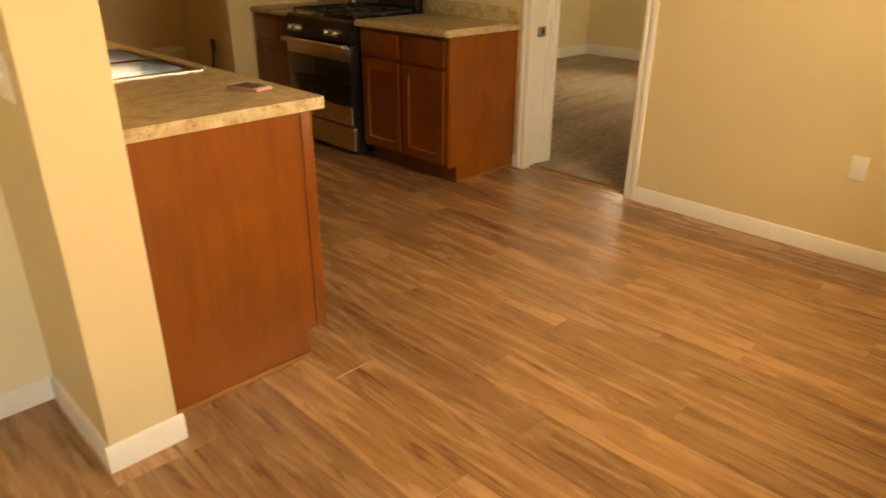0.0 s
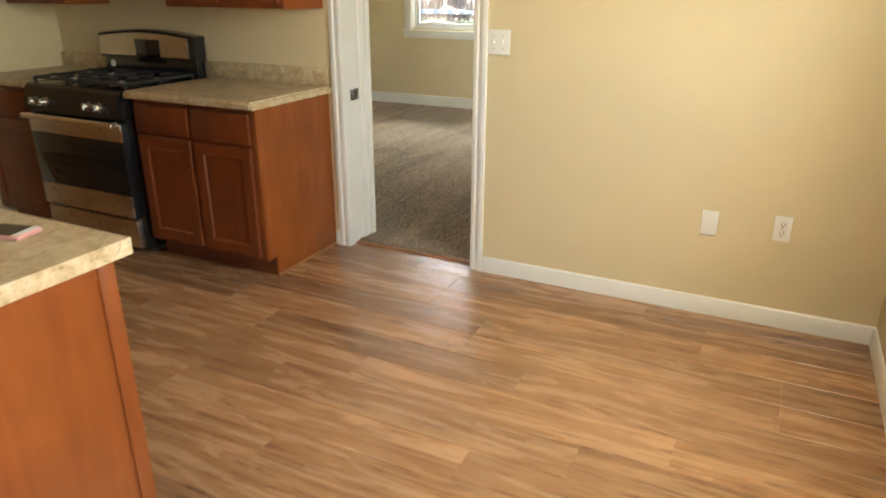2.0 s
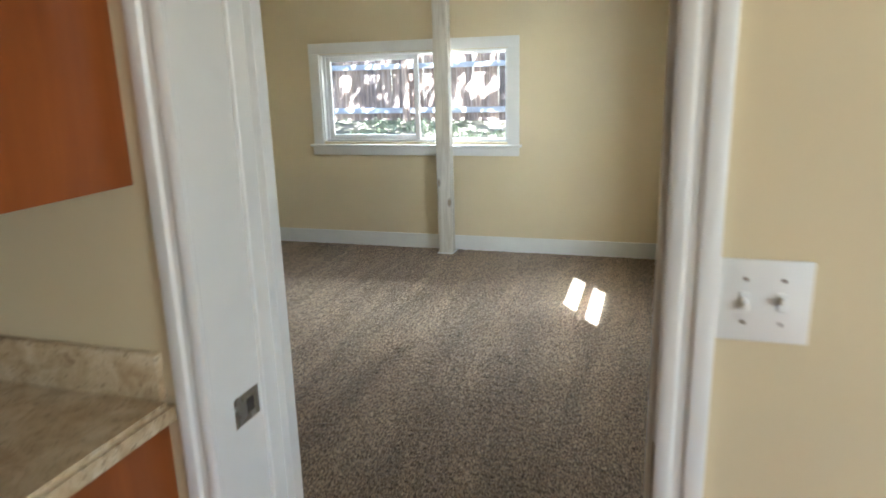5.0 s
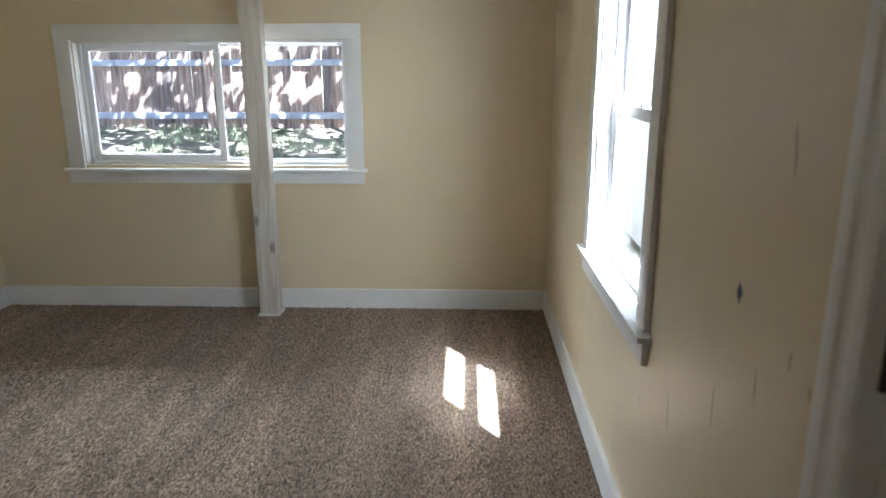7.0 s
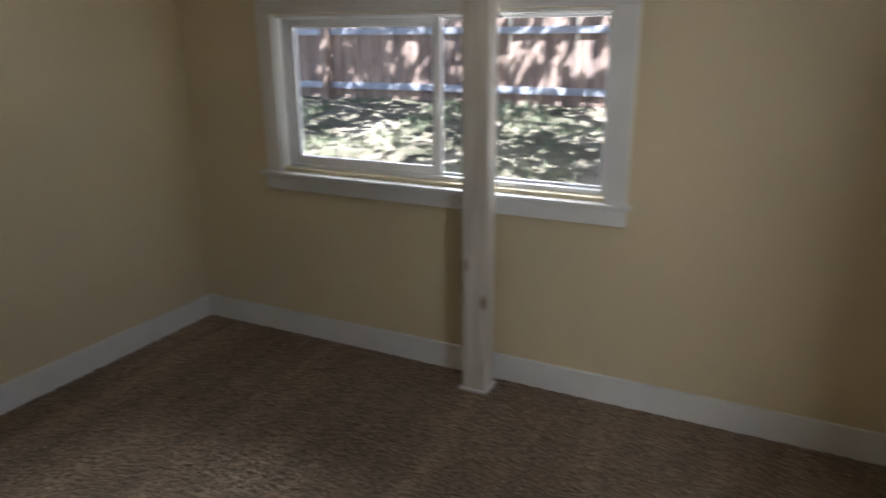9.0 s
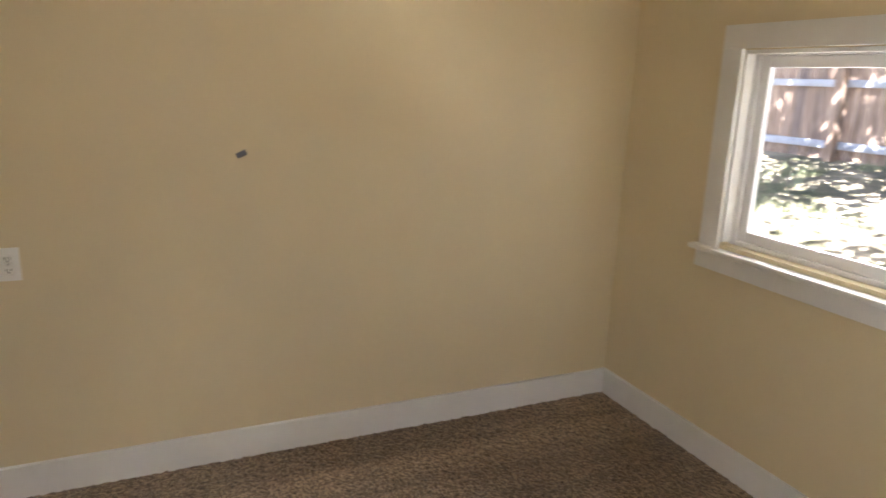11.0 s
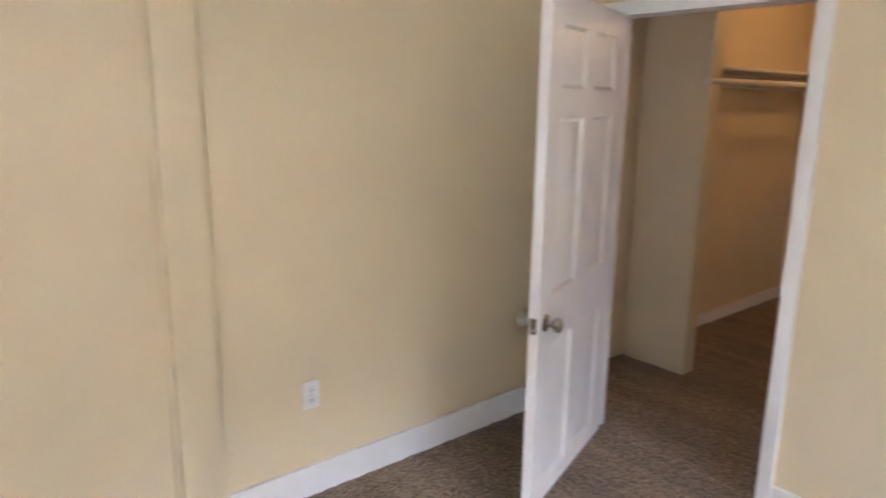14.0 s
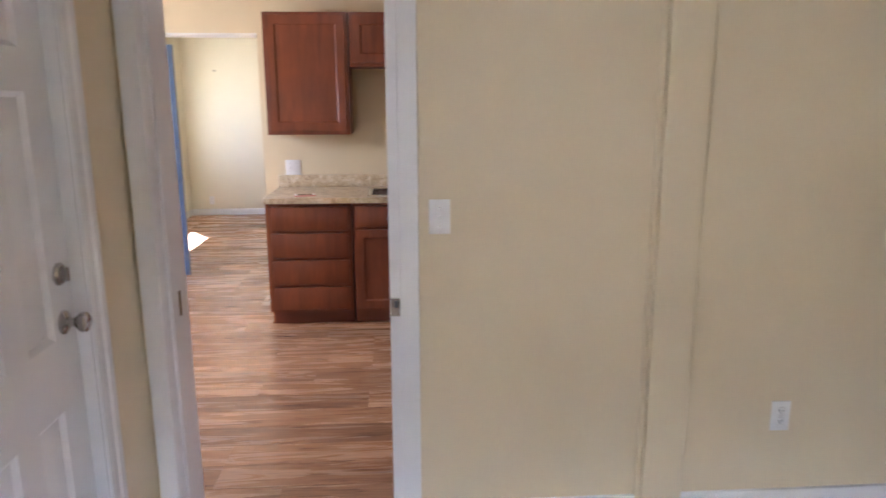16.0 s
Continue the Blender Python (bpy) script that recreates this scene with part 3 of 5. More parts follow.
# windows
def slider_window():
    w = thing("window_1", (-1.12, D, WZ0), "white vinyl slider window with a fixed and a sliding sash", "window", kind="structure")
    f = 0.035
    y0, y1 = D + 0.045, D + 0.11
    for n, b in (("frame_side", (WX0, WX0 + f, y0, y1, WZ0, WZ1)), ("frame_side", (WX1 - f, WX1, y0, y1, WZ0, WZ1)), ("frame_rail", (WX0 + f, WX1 - f, y0, y1, WZ0, WZ0 + 0.02)), ("frame_rail", (WX0 + f, WX1 - f, y0, y1, WZ1 - 0.02, WZ1))):
        part(n, rb(*b, 0.004), "vinyl", w)
    for x0, x1, ya, s in ((WX0 + f, -1.075, D + 0.055, 0.040), (-1.11, WX1 - f + 0.006, D + 0.082, 0.010)):
        yb = ya + 0.024
        z0, z1 = WZ0 + 0.021, WZ1 - 0.021
        for n, b in (("sash_stile", (x0, x0 + s, ya, yb, z0, z1)), ("sash_stile", (x1 - s, x1, ya, yb, z0, z1)), ("sash_rail", (x0 + s, x1 - s, ya, yb, z0, z0 + s)), ("sash_rail", (x0 + s, x1 - s, ya, yb, z1 - s, z1))):
            part(n, rb(*b, 0.003), "vinyl", w)
        g = part("pane", rb(x0 + s, x1 - s, ya + 0.010, ya + 0.014, z0 + s, z1 - s, 0), "glass", w)
        g.visible_shadow = False
    part("latch", rb(-1.10, -1.085, D + 0.045, D + 0.056, 1.23, 1.30, 0.003), "vinyl", w)
    # drywall return lined in wood, casing, stool and apron
    for n, b in (("liner", (WX0 - 0.0, WX0 + 0.014, D - 0.001, D + 0.045, WZ0 + 0.01, WZ1)), ("liner", (WX1 - 0.014, WX1, D - 0.001, D + 0.045, WZ0 + 0.01, WZ1)), ("liner", (WX0 + 0.014, WX1 - 0.014, D - 0.001, D + 0.045, WZ1 - 0.014, WZ1))):
        part(n, rb(*b, 0.001, 1), "trim", w)
    c = 0.09
    part("casing", rb(WX0 - c, WX0 + 0.004, D - 0.018, D, 0.908, WZ1 + 0.004, 0.002), "trim", w)
    part("casing", rb(WX1 - 0.004, WX1 + c, D - 0.018, D, 0.908, WZ1 + 0.004, 0.002), "trim", w)
    part("casing", rb(WX0 - c, WX1 + c, D - 0.019, D, WZ1 + 0.004, WZ1 + 0.090, 0.002), "trim", w)
    part("window_sill", rb(WX0 - c - 0.03, WX1 + c + 0.02, D - 0.045, D + 0.045, 0.888, 0.908, 0.004), "trim", w)
    part("apron", rb(WX0 - c - 0.012, WX1 + c, D - 0.018, D, 0.816, 0.888, 0.002), "trim", w)


def sash_window():
    w = thing("window_2", (R, 2.66, SZ0), "white double-hung window in bright sunlight", "window", kind="structure")
    f = 0.03
    x0, x1 = R + 0.05, R + 0.115
    for n, b in (("frame_side", (x0, x1, SY0, SY0 + f, SZ0, SZ1)), ("frame_side", (x0, x1, SY1 - f, SY1, SZ0, SZ1)), ("frame_rail", (x0, x1, SY0 + f, SY1 - f, SZ0, SZ0 + 0.025)), ("frame_rail", (x0, x1, SY0 + f, SY1 - f, SZ1 - 0.025, SZ1))):
        part(n, rb(*b, 0.004), "vinyl", w)
    zm = 1.342
    for z0, z1, xa in ((SZ0 + 0.026, zm + 0.02, R + 0.056), (zm - 0.02, SZ1 - 0.026, R + 0.084)):
        xb, s = xa + 0.026, 0.042
        y0, y1 = SY0 + f, SY1 - f
        for n, b in (("sash_stile", (xa, xb, y0, y0 + s, z0, z1)), ("sash_stile", (xa, xb, y1 - s, y1, z0, z1)), ("sash_rail", (xa, xb, y0 + s, y1 - s, z0, z0 + s)), ("sash_rail", (xa, xb, y0 + s, y1 - s, z1 - s, z1))):
            part(n, rb(*b, 0.003), "vinyl", w)
        g = part("pane", rb(xa + 0.011, xa + 0.015, y0 + s, y1 - s, z0 + s, z1 - s, 0), "glass", w)
        g.visible_shadow = False
    part("sash_lock", rb(R + 0.058, R + 0.08, 2.64, 2.69, zm + 0.02, zm + 0.032, 0.004), "vinyl", w)
    for b in ((R - 0.001, R + 0.05, SY0, SY0 + 0.014, SZ0 + 0.01, SZ1), (R - 0.001, R + 0.05, SY1 - 0.014, SY1, SZ0 + 0.01, SZ1), (R - 0.001, R + 0.05, SY0 + 0.014, SY1 - 0.014, SZ1 - 0.014, SZ1)):
        part("liner", rb(*b, 0.001, 1), "trim", w)
    c = 0.085
    part("casing", rb(R - 0.018, R, SY0 - c, SY0 + 0.004, 0.78, SZ1 + 0.004, 0.002), "trim", w)
    part("casing", rb(R - 0.018, R, SY1 - 0.004, SY1 + c, 0.78, SZ1 + 0.004, 0.002), "trim", w)
    part("casing", rb(R - 0.019, R, SY0 - c, SY1 + c, SZ1 + 0.004, SZ1 + 0.09, 0.002), "trim", w)
    part("window_sill", rb(R - 0.042, R + 0.05, SY0 - c - 0.03, SY1 + c + 0.03, 0.754, 0.774, 0.004), "trim", w)
    part("apron", rb(R - 0.018, R, SY0 - c, SY1 + c, 0.677, 0.754, 0.002), "trim", w)


slider_window()
sash_window()


# kitchen
def cabinet_front(name, x0, x1, z0, z1, y, into, parent, frame_w=0.055, slab=False):
    """A cabinet door or drawer front whose face looks along -y (into=1) or +y (into=-1)."""
    w, h, t = x1 - x0, z1 - z0, 0.019
    if slab:
        bm = rb(0, w, 0, t, 0, h, 0.004)
    else:
        bm = panelled(w, h, t, [frame_w, w - frame_w], [frame_w, h - frame_w], {(1, 1)}, 0.012, 0.008, 0.0, 0.0, False)
        bmesh.ops.bevel(bm, geom=[e for e in bm.edges if e.is_boundary or abs(e.calc_face_angle(0.0)) > 1.4], offset=0.002, segments=1, affect="EDGES")
    if into > 0:
        m = Matrix.Translation((x0, y - t, z0))
    else:
        m = Matrix.Translation((x1, y + t, z0)) @ Matrix.Rotation(math.pi, 4, "Z")
    bmesh.ops.transform(bm, matrix=m, verts=bm.verts[:])
    return part(name, bm, "cab", parent)


def base_cabinet(x0, x1, back, front, label, doors=2, drawers=2, ends=(), stack=False):
    """A base cabinet between back and front (front < back looks along -y)."""
    s = 1 if front < back else -1
    ob = thing("base_cabinet", ((x0 + x1) / 2, (back + front) / 2, 0), label, "cabinet", "kitchen base cabinets")
    lo, hi = sorted((front, back))
    part("body", rb(x0 + 0.004, x1 - 0.004, lo, hi, 0.105, 0.874, 0.001, 1), "cab", ob)
    toe = sorted((front + s * 0.075, back))
    part("toe_kick", rb(x0 + 0.004, x1 - 0.004, *toe, 0.0, 0.105, 0), "toe", ob, "dark stained recessed toe kick")
    for side in ends:
        e0, e1 = (x1 - 0.004, x1 + 0.008) if side > 0 else (x0 - 0.008, x0 + 0.004)
        a, b, c = front, back, front + s * 0.075
        prof = [(c, 0.0), (b, 0.0), (b, 0.874), (a, 0.874), (a, 0.105), (c, 0.105)]
        part("end_panel", swept(prof, "x", e0, e1), "side", ob, "orange-brown maple end panel")
        sh = sorted((c, back))
        part("shoe_mould", rb(e1, e1 + 0.010, *sh, 0.0, 0.016, 0.003), "shoe", ob, "light wood shoe moulding")
        st = sorted((front, front + s * 0.04))
        part("scribe_strip", rb(e1, e1 + 0.006, *st, 0.108, 0.874, 0.002), "side", ob)
    w = x1 - x0
    m = 0.022
    if stack:
        for z0, z1 in ((0.125, 0.285), (0.305, 0.475), (0.495, 0.665), (0.685, 0.850)):
            cabinet_front("drawer", x0 + m, x1 - m, z0, z1, front, s, ob, slab=True)
        return ob
    n = max(doors, drawers)
    step = (w - 2 * m + 0.03) / n
    for i in range(n):
        a = x0 + m + i * step
        cabinet_front("drawer", a, a + step - 0.03, 0.705, 0.850, front, s, ob, slab=True)
        cabinet_front("door", a, a + step - 0.03, 0.125, 0.685, front, s, ob)
    return ob


def countertop(x0, x1, back, front, label, hole=None, splash=None):
    """A laminate top with a rounded front edge, thicker nosing below it and an optional sink hole."""
    ob = thing("countertop", ((x0 + x1) / 2, (back + front) / 2, 0.874), label, "countertop")
    lo, hi = sorted((back, front))
    bm = bmesh.new()
    if hole:
        hx0, hx1, hy0, hy1 = hole
        for b in ((x0, hx0, lo, hi), (hx1, x1, lo, hi), (hx0, hx1, lo, hy0), (hx0, hx1, hy1, hi)):
            bx(bm, *b, 0.876, 0.914)
        bmesh.ops.remove_doubles(bm, verts=bm.verts[:], dist=0.0001)
        inner = [f for f in bm.faces if all(len(e.link_faces) > 2 for e in f.edges)]
        bmesh.ops.delete(bm, geom=inner, context="FACES")
    else:
        bx(bm, x0, x1, lo, hi, 0.876, 0.914)
        bmesh.ops.bevel(bm, geom=[e for e in bm.edges if all(v.co.z > 0.9 for v in e.verts) or all(abs(v.co.y - front) < 1e-4 for v in e.verts)], offset=0.010, segments=3, affect="EDGES")
    part("top", bm, "laminate", ob)
    if splash:
        part("backsplash", rb(*splash, 0.004), "laminate", ob, "low granite-pattern backsplash")
    return ob


base_cabinet(-0.81, -0.018, -0.003, -0.61, "stained maple base cabinet with two doors and drawers beside the doorway", ends=(1,))
countertop(-0.825, 0.012, -0.004, -0.655, "beige granite-pattern laminate counter beside the stove", splash=(-0.825, -0.004, -0.022, -0.001, 0.914, 1.005))
base_cabinet(KW + 0.002, -1.63, -0.003, -0.61, "narrow stained maple base cabinet in the kitchen corner", 1, 1)
countertop(KW + 0.002, -1.615, -0.004, -0.645, "small granite-pattern laminate counter between stove and wall", splash=(KW + 0.002, -1.615, -0.022, -0.001, 0.914, 1.005))
part_x = PX - 0.12
base_cabinet(0.395, part_x, PY1 + 0.003, -2.205, "stained maple base cabinet with four drawers at the counter end", ends=(1,), stack=True)
base_cabinet(-0.52, 0.393, PY1 + 0.003, -2.205, "stained maple sink base cabinet with two doors")
base_cabinet(-1.45, -0.522, PY1 + 0.003, -2.205, "stained maple base cabinet beside the sink cabinet")
SINK = (-0.50, 0.285, -2.66, -2.215)
countertop(-1.45, PX - 0.105, PY1 + 0.003, -2.155, "beige granite-pattern laminate sink counter with pale edge", (SINK[0] + 0.02, SINK[1] - 0.02, SINK[2] + 0.02, SINK[3] - 0.02), (-1.45, PX - 0.105, PY1 + 0.001, PY1 + 0.02, 0.914, 1.005))


def wall_cabinet(x0, x1, back, front, z0, z1, label, doors, end=0):
    s = 1 if front < back else -1
    ob = thing("wall_cabinet", ((x0 + x1) / 2, (back + front) / 2, z0), label, "cabinet", "kitchen wall cabinets")
    lo, hi = sorted((front, back))
    part("body", rb(x0, x1, lo, hi, z0, z1, 0.001, 1), "cab", ob)
    if end:
        e = (x1, x1 + 0.006) if end > 0 else (x0 - 0.006, x0)
        part("end_panel", rb(*e, lo, hi, z0 - 0.004, z1, 0.001, 1), "side", ob, "orange-brown maple end panel")
    step = (x1 - x0 - 0.04 + 0.028) / doors
    for i in range(doors):
        a = x0 + 0.02 + i * step
        cabinet_front("door", a, a + step - 0.028, z0 + 0.025, z1 - 0.02, front, s, ob, 0.06)
    return ob


wall_cabinet(-0.795, -0.02, -0.002, -0.315, 1.312, 2.15, "stained maple wall cabinet with two doors above counter", 2, 1)
wall_cabinet(KW + 0.002, -1.60, -0.002, -0.315, 1.312, 2.15, "narrow stained maple wall cabinet in the corner", 1, 1)
wall_cabinet(-1.595, -0.80, -0.002, -0.305, 1.80, 2.15, "short stained maple wall cabinet above the microwave", 2)
wall_cabinet(0.405, 0.985, PY1 + 0.002, -2.50, 1.32, 2.15, "stained maple wall cabinet above the drawer counter", 1)
wall_cabinet(-0.50, 0.40, PY1 + 0.002, -2.50, 1.785, 2.15, "short stained maple wall cabinet above the sink", 2)


def microwave():
    x0, x1, y = -1.59, -0.802, -0.405
    ob = thing("microwave", (-1.17, -0.2, 1.375), "black over-range microwave with a stainless lower strip", "microwave")
    part("case", rb(x0, x1, y + 0.03, -0.003, 1.375, 1.795, 0.006), "black", ob)
    part("door", rb(x0 + 0.004, x1 - 0.19, y, y + 0.029, 1.44, 1.79, 0.006), "blackglass", ob)
    part("control_panel", rb(x1 - 0.187, x1 - 0.004, y, y + 0.029, 1.44, 1.79, 0.006), "blackglass", ob)
    for i in range(4):
        for j in range(3):
            part("button", rb(x1 - 0.155 + j * 0.042, x1 - 0.125 + j * 0.042, y - 0.002, y, 1.50 + i * 0.034, 1.512 + i * 0.034, 0), "slot", ob)
    part("trim_strip", rb(x0 + 0.004, x1 - 0.11, y - 0.002, y + 0.028, 1.385, 1.436, 0.004), "steel", ob, "brushed stainless strip")
    part("trim_strip", rb(x1 - 0.107, x1 - 0.004, y - 0.001, y + 0.028, 1.385, 1.436, 0.004), "steel", ob)
    part("bottom_lip", rb(x0, x1, y + 0.005, y + 0.045, 1.360, 1.378, 0.003), "black", ob)
    bm = bmesh.new()
    rod(bm, (x1 - 0.21, y - 0.03, 1.47), (x1 - 0.21, y - 0.03, 1.76), 0.009)
    part("handle", bm, "black", ob)


def stove():
    x0, x1 = -1.61, -0.835
    f, b = -0.665, -0.03
    ob = thing("gas_range", ((x0 + x1) / 2, -0.34, 0), "black gas range with stainless oven door and drawer", "stove")
    part("body", rb(x0, x1, f + 0.045, b, 0.03, 0.885, 0.004), "black", ob)
    for x in (x0 + 0.05, x1 - 0.05):
        for y in (f + 0.10, b - 0.05):
            bm = bmesh.new()
            rod(bm, (x, y, 0.0), (x, y, 0.032), 0.018)
            part("foot", bm, "black", ob)
    part("drawer", rb(x0 + 0.008, x1 - 0.03, f + 0.008, f + 0.044, 0.04, 0.205, 0.008), "steel", ob, "brushed stainless storage drawer")
    d = part("oven_door", rb(x0 + 0.008, x1 - 0.03, f + 0.004, f + 0.044, 0.215, 0.745, 0.008), "black", ob)
    part("lower_panel", rb(x0 + 0.010, x1 - 0.032, f, f + 0.006, 0.220, 0.345, 0.003), "steel", d, "brushed stainless lower door band")
    part("window", rb(x0 + 0.012, x1 - 0.034, f, f + 0.005, 0.348, 0.640, 0.002), "blackglass", d, "dark oven door glass")
    part("upper_panel", rb(x0 + 0.010, x1 - 0.032, f - 0.001, f + 0.006, 0.643, 0.735, 0.003), "steel", d, "brushed stainless upper door band")
    part("badge", rb(-1.24, -1.17, f - 0.002, f + 0.001, 0.278, 0.288, 0.001, 1), "nickel", d)
    h = part("handle", rb(x0 + 0.012, x1 - 0.036, f - 0.052, f - 0.028, 0.722, 0.752, 0.009, 3), "steel", d, "stainless bar handle")
    for x in (x0 + 0.04, x1 - 0.065):
        part("bracket", rb(x - 0.012, x + 0.012, f - 0.03, f + 0.004, 0.725, 0.748, 0.003), "steel", d)
    prof = [(f + 0.03, 0.755), (f - 0.005, 0.765), (f + 0.012, 0.872), (f + 0.03, 0.900), (f + 0.09, 0.900), (f + 0.09, 0.755)]
    part("control_panel", swept(prof, "x", x0, x1 - 0.022), "black", ob)
    for x in (x0 + 0.10, x0 + 0.185, x1 - 0.245, x1 - 0.16):
        bm = turned([(0.026, 0), (0.026, 0.006), (0.021, 0.010), (0.019, 0.030), (0.016, 0.034)], 20)
        bx(bm, -0.005, 0.005, -0.02, 0.02, 0.030, 0.042)
        bmesh.ops.transform(bm, verts=bm.verts[:], matrix=Matrix.Translation((x, f + 0.003, 0.815)) @ Matrix.Rotation(radians(81), 4, "X"))
        part("knob", bm, "nickel", ob, "silver control knob")
    part("cooktop", rb(x0, x1 - 0.004, f + 0.03, b - 0.075, 0.885, 0.908, 0.006), "black", ob)
    for cx in (x0 + 0.20, x1 - 0.21):
        for cy in (f + 0.19, f + 0.43):
            bm = turned([(0.050, 0), (0.050, 0.008), (0.038, 0.010), (0.036, 0.018), (0.010, 0.021)], 20)
            bmesh.ops.translate(bm, verts=bm.verts[:], vec=(cx, cy, 0.908))
            part("burner", bm, "nickel", ob, "round burner with metal ring")
    for gx0, gx1 in ((x0 + 0.02, -1.215), (-1.195, x1 - 0.03)):
        bm = bmesh.new()
        z0, z1, t = 0.926, 0.940, 0.007
        ys = (f + 0.075, f + 0.31, f + 0.545)
        for y in ys:
            bx(bm, gx0, gx1, y - t, y + t, z0, z1)
        mid = (gx0 + gx1) / 2
        for x in (gx0 + t, gx1 - t):
            bx(bm, x - t, x + t, ys[0], ys[2], z0, z1)
        for y in (f + 0.19, f + 0.43):
            bx(bm, gx0, mid - 0.035, y - t, y + t, z0, z1 + 0.004)
            bx(bm, mid + 0.035, gx1, y - t, y + t, z0, z1 + 0.004)
            bx(bm, mid - t, mid + t, y + 0.035, y + 0.115, z0, z1 + 0.004)
            bx(bm, mid - t, mid + t, y - 0.115, y - 0.035, z0, z1 + 0.004)
        for x in (gx0 + t, gx1 - t):
            for y in ys:
                bx(bm, x - t, x + t, y - t, y + t, 0.905, z0)
        part("grate", bm, "iron", ob, "black cast iron pan grate")
    # back guard with arched top
    part("back_riser", rb(x0 + 0.012, x1 - 0.012, b - 0.07, b, 0.885, 1.015, 0.004), "black", ob)
    n = 12
    arch = [(x0 + (x1 - x0) * i / n, 1.142 + 0.030 * math.sin(math.pi * i / n)) for i in range(n + 1)]
    prof = [(x1, 1.005), (x0, 1.005)] + arch
    bm = swept([(u, v) for u, v in prof], "y", b - 0.085, b)
    part("backguard", bm, "black", ob)
    arch = [(x0 + 0.004 + (x1 - x0 - 0.05) * i / n, 1.125 + 0.028 * math.sin(math.pi * (0.02 + 0.93 * i / n))) for i in range(n + 1)]
    prof = [(x1 - 0.046, 1.022), (x0 + 0.004, 1.022)] + arch
    part("display_panel", swept(prof, "y", b - 0.090, b - 0.084), "steel", ob, "brushed stainless control band")
    part("clock_display", rb(-1.30, -1.10, b - 0.093, b - 0.089, 0.9855, 1.118, 0.003), "blackglass", ob, "dark clock display")
    bm = turned([(0.021, 0), (0.021, 0.003)], 20)
    bmesh.ops.transform(bm, verts=bm.verts[:], matrix=Matrix.Translation((x0 + 0.075, b - 0.070, 0.965)) @ Matrix.Rotation(radians(90), 4, "X"))
    part("sticker", bm, "plastic", ob, "round white sticker")


microwave()
stove()


def sink():
    x0, x1, y0, y1 = SINK
    ob = thing("sink", ((x0 + x1) / 2, (y0 + y1) / 2, 0.914), "double bowl stainless steel sink set in the counter", "sink")
    z = 0.919
    bm = bmesh.new()
    mid = (x0 + x1) / 2
    bowls = ((x0 + 0.03, mid - 0.012), (mid + 0.012, x1 - 0.03))
    ya, yb = y0 + 0.07, y1 - 0.028
    for b in ((x0, x1, y0, ya), (x0, x1, yb, y1), (x0, bowls[0][0], ya, yb), (bowls[0][1], bowls[1][0], ya, yb), (bowls[1][1], x1, ya, yb)):
        bx(bm, *b, 0.9145, z)
    part("rim", bm, "sinksteel", ob)
    for a, b in bowls:
        bm = bmesh.new()
        v = bx(bm, a, b, ya, yb, 0.73, z)
        bmesh.ops.delete(bm, geom=[f for f in bm.faces if all(k.co.z > 0.9 for k in f.verts)], context="FACES")
        bmesh.ops.bevel(bm, geom=[e for e in bm.edges if not e.is_boundary], offset=0.04, segments=4, affect="EDGES")
        part("bowl", bm, "sinksteel", ob)
        bm = turned([(0.04, 0), (0.04, 0.003), (0.03, 0.001)], 20)
        bmesh.ops.translate(bm, verts=bm.verts[:], vec=((a + b) / 2, (ya + yb) / 2, 0.7305))
        part("drain", bm, "nickel", ob)
    bm = bmesh.new()
    fx, fy = mid, y0 + 0.035
    rod(bm, (fx, fy, z), (fx, fy, z + 0.06), 0.022, 0.016)
    pts = [(fx, fy, z + 0.05)] + [(fx, fy + 0.19 * k / 8, z + 0.06 + 0.035 * math.sin(math.pi * k / 8)) for k in range(9)]
    for p, q in zip(pts, pts[1:]):
        rod(bm, p, q, 0.010, n=12)
    part("faucet", bm, "nickel", ob, "low chrome faucet")
    for s in (-1, 1):
        bm = bmesh.new()
        rod(bm, (fx + s * 0.09, fy, z), (fx + s * 0.09, fy, z + 0.035), 0.02, 0.014)
        rod(bm, (fx + s * 0.09, fy, z + 0.033), (fx + s * 0.14, fy + 0.01, z + 0.045), 0.008, 0.006)
        part("tap_handle", bm, "nickel", ob)


sink()
ph = thing("mobile_phone", (0.715, -2.265, 0.914), "mobile phone in a rose case lying on the counter", "phone", rz=14.0)
part("case", rb(-0.072, 0.072, -0.036, 0.036, 0.0, 0.011, 0.005, 3), "phone", ph)
part("screen", rb(-0.050, 0.050, -0.032, 0.032, 0.0105, 0.0118, 0.0005, 1), "blackglass", ph, "dark glass screen")
for e in (-1, 1):
    part("end_band", rb(*sorted((e * 0.051, e * 0.068)), -0.032, 0.032, 0.0105, 0.0116, 0.0005, 1), "plastic", ph, "white glass end band")


